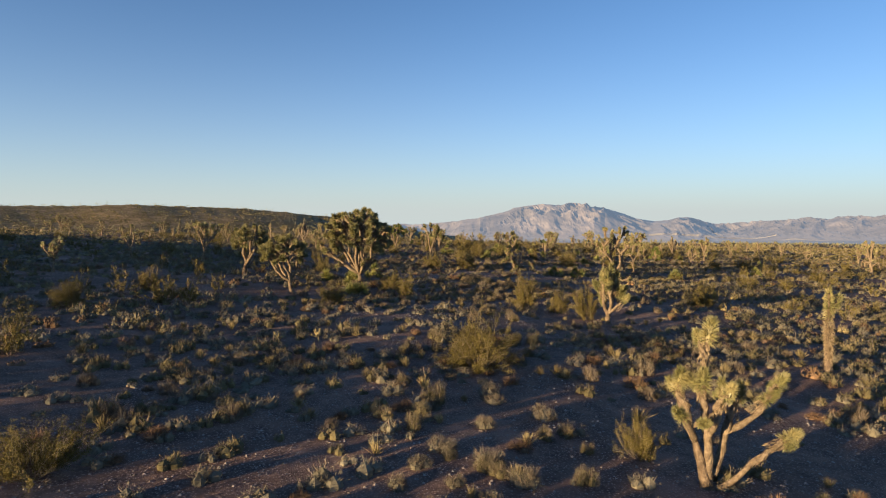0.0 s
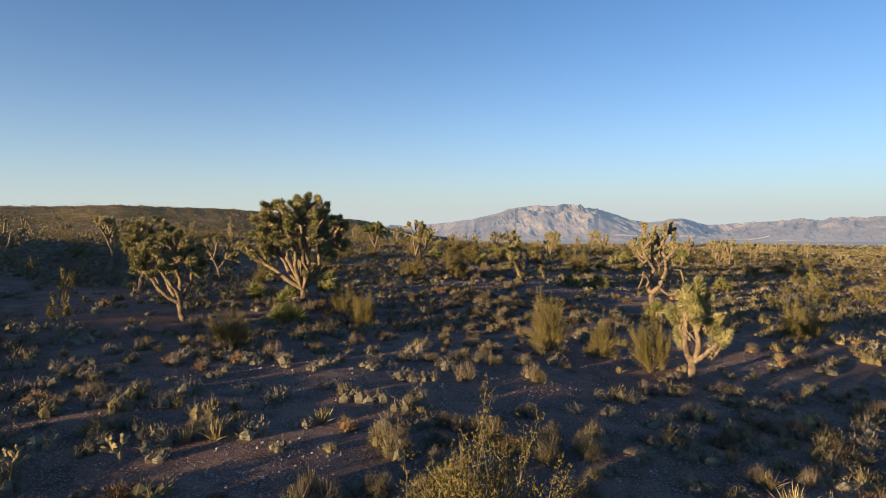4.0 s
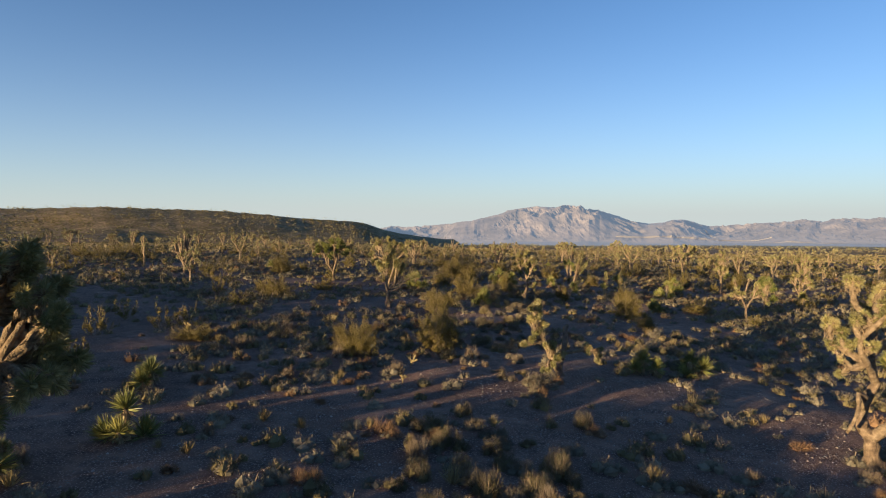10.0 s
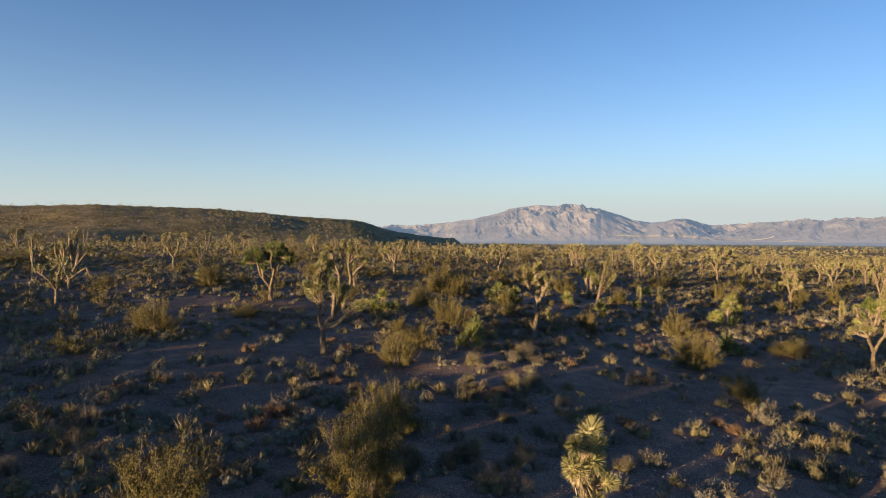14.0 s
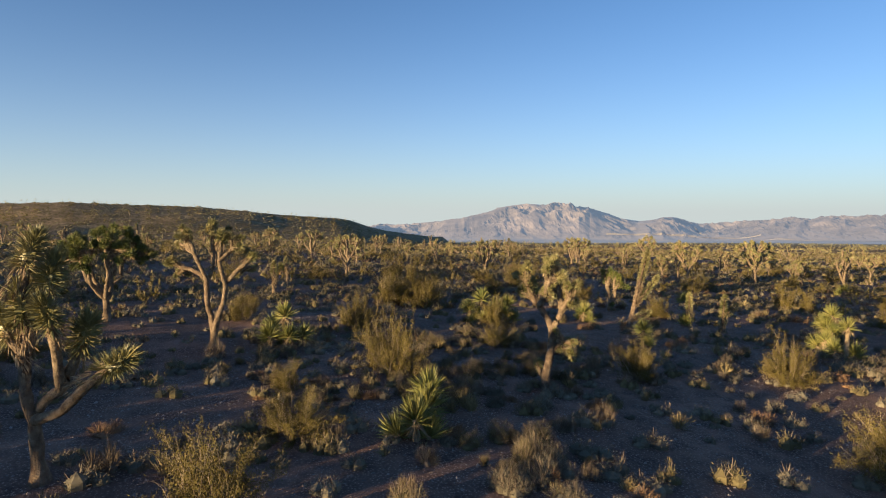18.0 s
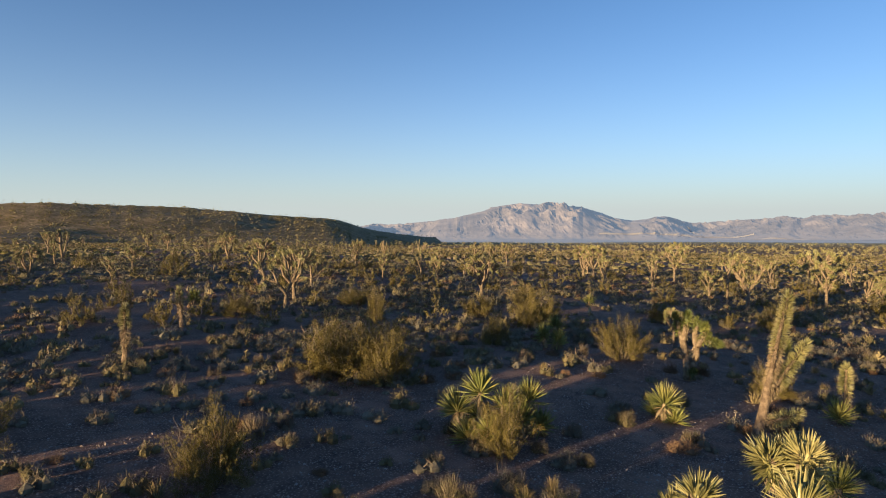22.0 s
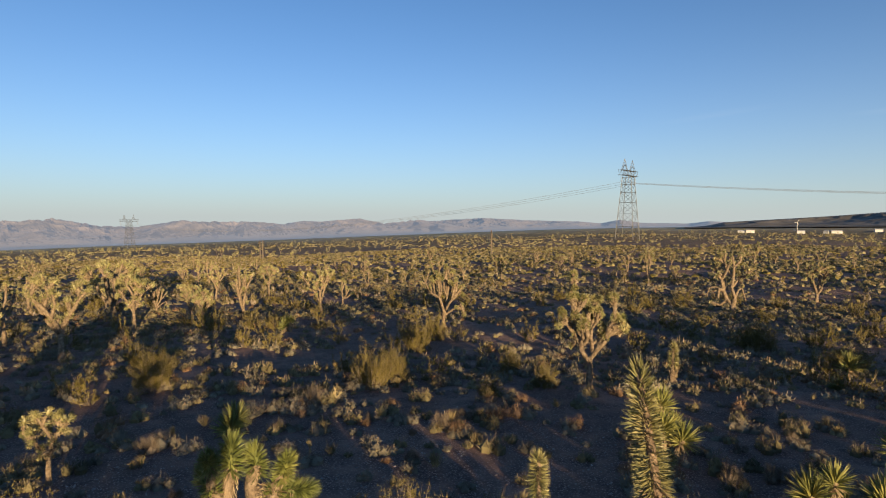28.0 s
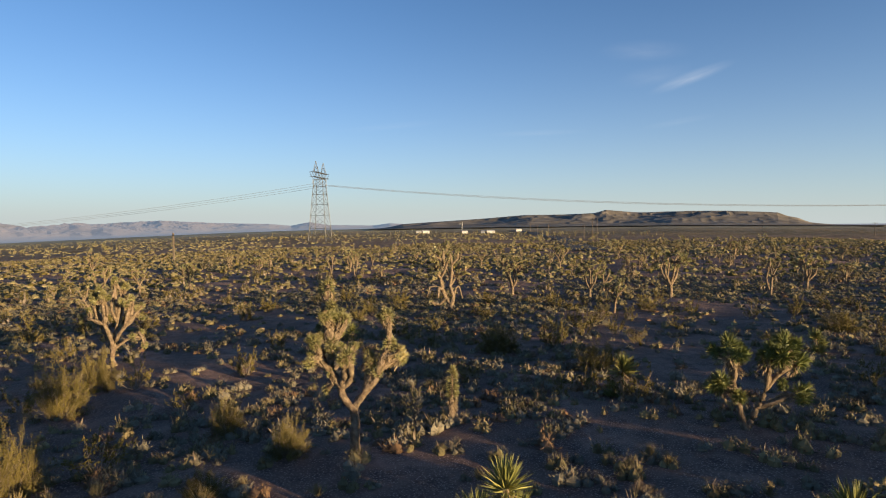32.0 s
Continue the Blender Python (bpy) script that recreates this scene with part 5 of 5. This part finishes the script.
for x, y, high, wide in BUSH_SPOTS + BUSH_MIDDLE + BUSH_EAST:
    bush(x, y, high, wide, int(brng.integers(0, 5)))
for x, y in scatter(brng, (-60, 90, -20, 160), 0.022, 3, 60, None, 0.7, 14):
    if np.hypot(*(np.array(bush_at + placed) - (x, y)).T).min() > 2.6 and len(bush_at) < 290 and (path_away(x, y) > 14 or brng.uniform() < 0.3):
        bush(float(x), float(y), float(brng.uniform(0.8, 1.7)), float(brng.uniform(1.3, 2.8)), int(brng.integers(0, 7)) if path_away(x, y) < 15 else int(brng.integers(7, 11)))
near_bush = [creosote(540 + i, 16, 700, 1.1, 1.0, 0.09, 1.2, 2) for i in range(4)]
spots = scatter(brng, (-70, 90, -20, 160), 0.07, 15, 55, None, 0.8, 12)
stuff("creosote_thicket", lay(brng, near_bush, spots, brng.uniform(0.55, 1.15, len(spots)), brng.uniform(0.7, 1.5, len(spots))), [CREOSOTE, TWIG], "olive creosote bushes scattered over the flat", "scrub")
mid_bush = [low_shrub(530 + i, 12, 150, 0.14, 1.0, 3, 5, 1, 0.25, 0.5) for i in range(4)]
spots = scatter(brng, (-220, 280, -60, 330), 0.04, 45, 190, None, 0.8, 30)
stuff("creosote_scrub", lay(brng, mid_bush, spots, brng.uniform(0.9, 1.7, len(spots)), brng.uniform(0.8, 1.6, len(spots))), [CREOSOTE, TWIG], "olive creosote scrub thinning into the distance", "scrub")

# ---- low shrubs, grass and small cacti ----
srng = np.random.default_rng(8)
KINDS = {
    "bursage_shrub": ([low_shrub(600 + i, 200, 2400, 0.05, 0.65, 4, 7, 0, 0.2, 0.6) for i in range(5)], [BURSAGE, STEM], "low grey-green bursage shrub on gravelly soil", "shrub", 1.0, (0.35, 1.0), (0.55, 0.9)),
    "olive_shrub": ([low_shrub(620 + i, 200, 2000, 0.075, 0.7, 3, 7, 0, 0.12, 0.55) for i in range(4)], [SAGE, STEM], "low olive-green desert shrub", "shrub", 0.6, (0.35, 0.95), (0.7, 1.1)),
    "grass_tuft": ([tuft(640 + i, 110, 0.45) for i in range(4)], [STRAW], "dry straw-coloured bunch grass tuft", "grass", 0.2, (0.3, 0.6), (0.8, 1.1)),
    "rust_shrub": ([low_shrub(660 + i, 320, 1000, 0.045, 0.55, 3, slim=0.22) for i in range(3)], [RUST, RUST], "rust-brown dry buckwheat shrub", "shrub", 0.17, (0.4, 1.0), (0.5, 0.9)),
    "pale_shrub": ([low_shrub(680 + i, 620, 420, 0.04, 0.75, 3) for i in range(3)], [STRAW, STEM], "pale leafless twiggy desert shrub", "shrub", 0.12, (0.4, 0.9), (0.7, 1.0)),
    "cholla_cactus": ([cholla(700 + i, 20) for i in range(3)], [STRAW], "small branching straw-yellow cholla cactus", "cactus", 0.012, (0.5, 0.9), (0.9, 1.1)),
}
CHOLLA_JOINTS = [[mesh_of("joint", j, [STRAW]) for j in cholla(700 + i, 20, True)] for i in range(3)]
NEXT = [low_shrub(790 + i, 30, 330, 0.08, 0.65, 3, 6, 0, 0.24, 0.66) for i in range(5)]
MID = [low_shrub(800 + i, 6, 90, 0.12, 0.65, 2, 6, 0, 0.3, 0.68) for i in range(5)]
LOW = [low_shrub(810 + i, 1, 22, 0.18, 0.65, 1, 7, 0, 0.35, 0.8) for i in range(4)]
for name, (shapes, mats, label, category, density, sizes, flat) in KINDS.items():
    meshes = [mesh_of(name, s, mats) for s in shapes]
    spots = scatter(srng, (-24, 30, -8, 124), density * 1.45, 0, 14, None, 0.75, 6)
    order = np.argsort(path_away(spots[:, 0], spots[:, 1]))
    spots = spots[order]
    for x, y in spots[:260]:
        s, h = float(srng.uniform(*sizes)), float(srng.uniform(*flat))
        k = int(srng.integers(0, len(meshes)))
        ob = new(name, None if name == "cholla_cactus" else meshes[k])
        for joint in CHOLLA_JOINTS[k] if name == "cholla_cactus" else ():
            part("joint", joint, ob)
        ob.matrix_basis = pose(float(x), float(y), gz(x, y) - 0.01, 0, 0, float(srng.uniform(0, 360))) @ Matrix.Diagonal((s, s, s * h, 1))
        tagged(ob, label, category, label.split(" on ")[0] + "s")
    for rest, some, plus in ((spots[260:], NEXT if "shrub" in name else shapes, "cover"), (scatter(srng, (-50, 60, -20, 150), density * 1.8, 14, 36, None, 0.75, 7), MID if name != "cholla_cactus" else shapes, "scrub"),
                             (scatter(srng, (-110, 130, -50, 215), density * 1.6, 36, 80, None, 0.75, 9), LOW, "carpet")):
        if len(rest) and not (name == "cholla_cactus" and plus == "carpet"):
            w = srng.uniform(*sizes, len(rest))
            m = mats if len(mats) > 1 else mats * 2
            stuff(name + "_" + plus, lay(srng, some, rest, w, w * srng.uniform(*flat, len(rest))), m, label + "s, scattered thickly", category)
far_low = [low_shrub(820 + i, 1, 6, 0.25, 0.6, 1, 6, 0, 0.35, 0.85) for i in range(4)]
for name, mats, density, label in (("far_olive_scrub", [GOLD_LIT, STEM], 0.26, "olive scrub of the middle distance"), ("far_grey_scrub", [SAGE, STEM], 0.16, "grey scrub of the middle distance"),
                                   ("far_gold_scrub", [CREOSOTE, STEM], 0.16, "yellow-olive bushes of the middle distance")):
    spots = scatter(srng, (-260, 330, -70, 380), density, 75, 240, None, 0.75, 20)
    w = srng.uniform(0.8, 1.8, len(spots))
    stuff(name, lay(srng, far_low, spots, w, w * srng.uniform(0.5, 0.9, len(spots))), mats, label, "scrub")
spots = scatter(srng, (-700, 800, 0, 900), 0.018, 240, 620, None, 0.75, 50)
w = srng.uniform(1.4, 3.0, len(spots))
mesa_spots = scatter(srng, (-620, -60, 120, 820), 0.12, 240, 620, None, 0.4, 40)
far_w = srng.uniform(0.9, 2.0, len(mesa_spots))
stuff("mesa_scrub", lay(srng, far_low, mesa_spots, far_w, far_w * 0.6), [CREOSOTE, STEM], "dark scrub dotting the mesa slope", "scrub")
stuff("distant_scrub", lay(srng, far_low, spots, w, w * srng.uniform(0.4, 0.7, len(spots))), [GOLD_LIT, STEM], "olive scrub dotting the far plain", "scrub")

# ---- pebbles ----
prng = np.random.default_rng(17)
PYRAMID = np.array([[1, 0, -0.1], [0, 1, -0.1], [-1, 0, -0.1], [0, -1, -0.1], [0, 0, 1.0]])
stone_shapes = []
for i in range(6):
    v = PYRAMID * prng.uniform(0.6, 1.25, (5, 1)) * [1, 0.8, 0.6] + [0, 0, -0.05]
    v[4, :2] = prng.uniform(-0.4, 0.4, 2)
    stone_shapes.append((v, np.array([[0, 1, 4], [1, 2, 4], [2, 3, 4], [3, 0, 4]]), 0))
spots = np.r_[scatter(prng, (-22, 34, -6, 118), 15.0, 0, 11, None, 0.8, 3.0), scatter(prng, (-14, 24, 2, 114), 34.0, 0, 10)]
stuff("gravel", lay(prng, stone_shapes, spots, 0.014 + 0.05 * prng.uniform(0, 1, len(spots)) ** 4), [PEBBLE], "pale angular gravel strewn over the soil", "gravel")


# ---- power line ----
def rods(pairs, r, mat=0):
    """Thin square bars between pairs of points."""
    return merge([tube([a, b], [r, r], 4, mat, False) for a, b in pairs])


def pylon(x, y, high, toward):
    """A lattice pylon: four braced legs, a wide crossarm and two peaks; toward: degrees of the line's run from +y."""
    top = new("lattice_pylon")
    top.matrix_basis = pose(x, y, gz(x, y) - 0.5, 0, 0, -toward)
    tagged(top, "tall galvanised steel lattice power pylon with two peaks", "pylon", "pylons of the power line")
    levels = np.array([0, 0.17, 0.33, 0.47, 0.59, 0.69, 0.78]) * high
    half = np.interp(levels / high, [0, 0.78], [0.115, 0.055]) * high
    ring = [[(sx * h, sy * h, z) for sx, sy in ((-1, -1), (1, -1), (1, 1), (-1, 1))] for h, z in zip(half, levels)]
    for k in range(4):
        part("leg", mesh_of("leg", rods([(ring[i][k], ring[i + 1][k]) for i in range(6)], 0.17), [STEEL]), top)
    for i in range(6):
        pairs = []
        for k in range(4):
            a, b, c, d = ring[i][k], ring[i][(k + 1) % 4], ring[i + 1][k], ring[i + 1][(k + 1) % 4]
            pairs += [(a, d), (b, c), (c, d)]
        for pair in pairs:
            part("brace", mesh_of("brace", rods([pair], 0.09), [STEEL]), top)
    zb, zt, w, e = 0.80 * high, 0.86 * high, 0.26 * high, 0.03 * high
    pairs = []
    xs = np.linspace(-w, w, 11)
    for n, (p, q) in enumerate(zip(xs, xs[1:])):
        for s in (-e, e):
            pairs += [((p, s, zb), (q, s, zb)), ((p, s, zt), (q, s, zt)), ((p, s, zb), (q, s, zt)) if n % 2 else ((p, s, zt), (q, s, zb))]
        pairs += [((p, -e, zb), (p, e, zb)), ((p, -e, zt), (p, e, zt))]
    for k in range(4):
        c = ring[6][k]
        pairs += [(c, (c[0] * 1.9, math.copysign(e, c[1]), zb)), (c, (c[0], math.copysign(e, c[1]), zt))]
    part("crossarm", mesh_of("crossarm", rods(pairs, 0.10), [STEEL]), top)
    for s in (-1, 1):
        foot = [(s * 0.13 * high + dx * 0.028 * high, dy * e, zt) for dx, dy in ((-1, -1), (1, -1), (1, 1), (-1, 1))]
        tip = (s * 0.13 * high, 0, high)
        pairs = [(f, tip) for f in foot] + [(foot[k], tuple((np.array(foot[(k + 1) % 4]) + tip) / 2)) for k in range(4)]
        part("peak", mesh_of("peak", rods(pairs, 0.09), [STEEL]), top)
    hang = []
    for s in (-0.24, 0, 0.24):
        p = (s * high, 0, zb)
        q = (s * high, 0, zb - 0.09 * high)
        part("insulator", mesh_of("insulator", rods([(p, q)], 0.12), [WIRE]), top)
        hang.append(top.matrix_basis @ Vector(q))
    return hang


LINE = math.degrees(math.atan2(-135, -631))
first = pylon(497, 777, 44, LINE)
second = pylon(362, 146, 48, LINE)
third = pylon(227, -485, 46, LINE)
for n, (a, b) in enumerate([*zip(first, second), *zip(second, third)]):
    t = np.linspace(0, 1, 40)[:, None]
    p = np.array(a) * (1 - t) + np.array(b) * t - np.array([0, 0, 1.0]) * 17 * 4 * t * (1 - t)
    for s in (0,):
        v, f, m = tube(p, np.full(40, 0.06), 4, 0, False)
        tagged(new("power_cable", big_mesh("power_cable", v, f, [WIRE])), "thin sagging power cable between two pylons", "cable", "power cables")


def pole_pair(x, y, high):
    top = new("utility_pole")
    top.matrix_basis = pose(x, y, gz(x, y) - 0.1, 0, 0, 25)
    tagged(top, "two-legged wooden utility pole with a crossbeam", "utility pole", "two-legged utility poles")
    for s in (-1.3, 1.3):
        part("post", mesh_of("post", tube([(s, 0, 0), (s, 0, high)], [0.16, 0.11], 7), [POLEWOOD]), top)
    part("crossbeam", mesh_of("crossbeam", rods([((-2.6, 0, high * 0.93), (2.6, 0, high * 0.93))], 0.12), [POLEWOOD]), top)


def pole(x, y, high):
    top = new("utility_pole")
    top.matrix_basis = pose(x, y, gz(x, y) - 0.1, 0, 0, 70)
    tagged(top, "weathered wooden utility pole with one crossarm", "utility pole", "wooden utility poles")
    part("post", mesh_of("post", tube([(0, 0, 0), (0, 0, high)], [0.17, 0.11], 7), [POLEWOOD]), top)
    part("crossarm", mesh_of("crossarm", rods([((-1.2, 0, high * 0.92), (1.2, 0, high * 0.92))], 0.08), [POLEWOOD]), top)


pole_pair(160, 155, 7.5), pole_pair(134, 219, 6), pole_pair(245, 16.5, 9.5)
for x, y, high in ((361, 7, 7.5), (309, 1, 7.2), (480, -206, 9), (269, -127, 6.5), (420, 0, 8), (500, -12, 8)):
    pole(x, y, high)


# ---- the settlement ----
def box(x0, x1, y0, y1, z0, z1):
    v = np.array([(x, y, z) for z in (z0, z1) for y in (y0, y1) for x in (x0, x1)], float)
    q = np.array([[0, 2, 3, 1], [4, 5, 7, 6], [0, 1, 5, 4], [2, 6, 7, 3], [0, 4, 6, 2], [1, 3, 7, 5]])
    return v, np.concatenate([q[:, [0, 1, 2]], q[:, [0, 2, 3]]]), 0


def trailer(x, y, long, high, turn):
    top = new("trailer_home")
    top.matrix_basis = pose(x, y, gz(x, y), 0, 0, turn)
    tagged(top, "small white trailer home far off on the plain", "house", "houses of the settlement")
    part("wall", mesh_of("wall", box(-long / 2, long / 2, -1.8, 1.8, 0, high), [WHITE]), top)
    roof = (np.array([(sx * (long / 2 + 0.2), sy * 2.0, high) for sx in (-1, 1) for sy in (-1, 1)] + [(-long / 2 - 0.2, 0, high + 0.6), (long / 2 + 0.2, 0, high + 0.6)]),
            np.array([[0, 2, 5], [0, 5, 4], [1, 4, 5], [1, 5, 3], [0, 4, 1], [2, 3, 5]]), 0)
    part("roof", mesh_of("roof", roof, [WHITE]), top)
    part("door", mesh_of("door", box(-0.5, 0.5, -1.86, -1.78, 0, 2.0), [POLEWOOD]), top)
    for s in (-0.3, 0.3):
        part("window", mesh_of("window", box(s * long - 0.6, s * long + 0.6, -1.85, -1.78, 1.0, 2.0), [WIRE]), top)


for x, y, long, high, turn in ((608, 80, 5.5, 2.4, 80), (607, 73, 7, 2.6, 95), (604, 33, 6, 2.5, 85), (601, 7, 8, 2.6, 90), (603, 14, 4, 2.3, 60), (640, -30, 6, 2.6, 90)):
    trailer(x, y, long, high, turn)

mast = new("wind_pump")
mast.matrix_basis = pose(605, 36, gz(605, 36), 0, 0, 90)
tagged(mast, "slim white mast with a small wheel beside the houses", "mast")
part("post", mesh_of("post", tube([(0, 0, 0), (0, 0, 10)], [0.28, 0.2], 6), [WHITE]), mast)
for k in range(3):
    a = radians(90 + 120 * k)
    part("blade", mesh_of("blade", box(-0.15, 0.15, -0.05, 0.05, 0, 2.2), [WHITE]), mast, Matrix.Translation((0, -0.3, 10)) @ Matrix.Rotation(a, 4, "Y"))


def strip(name, line, wide, mat, label):
    """A road laid on the ground along a line."""
    p = np.concatenate([np.linspace(a, b, 40)[:-1] for a, b in zip(line, line[1:])] + [[line[-1]]])
    d = unit(np.gradient(p, axis=0))
    side = np.stack([-d[:, 1], d[:, 0]], 1) * wide / 2
    rows = np.stack([p - side, p, p + side], 1)
    v = np.concatenate([rows, (ground_z(rows[..., 0], rows[..., 1]) + 0.25)[..., None]], -1).reshape(-1, 3)
    ob = new(name, big_mesh(name, v, grid_faces(len(p), 3, False), [mat]))
    return tagged(ob, label, "road", kind="structure")


ASPHALT = material("road_asphalt", [(0.05, 0.05, 0.052), (0.075, 0.073, 0.07)], 0.5, 0.85)
strip("road", np.array([(150, 50), (285, 18), (420, -4), (595, -28), (760, -45)], float), 9, ASPHALT, "grey road running towards the distant houses")
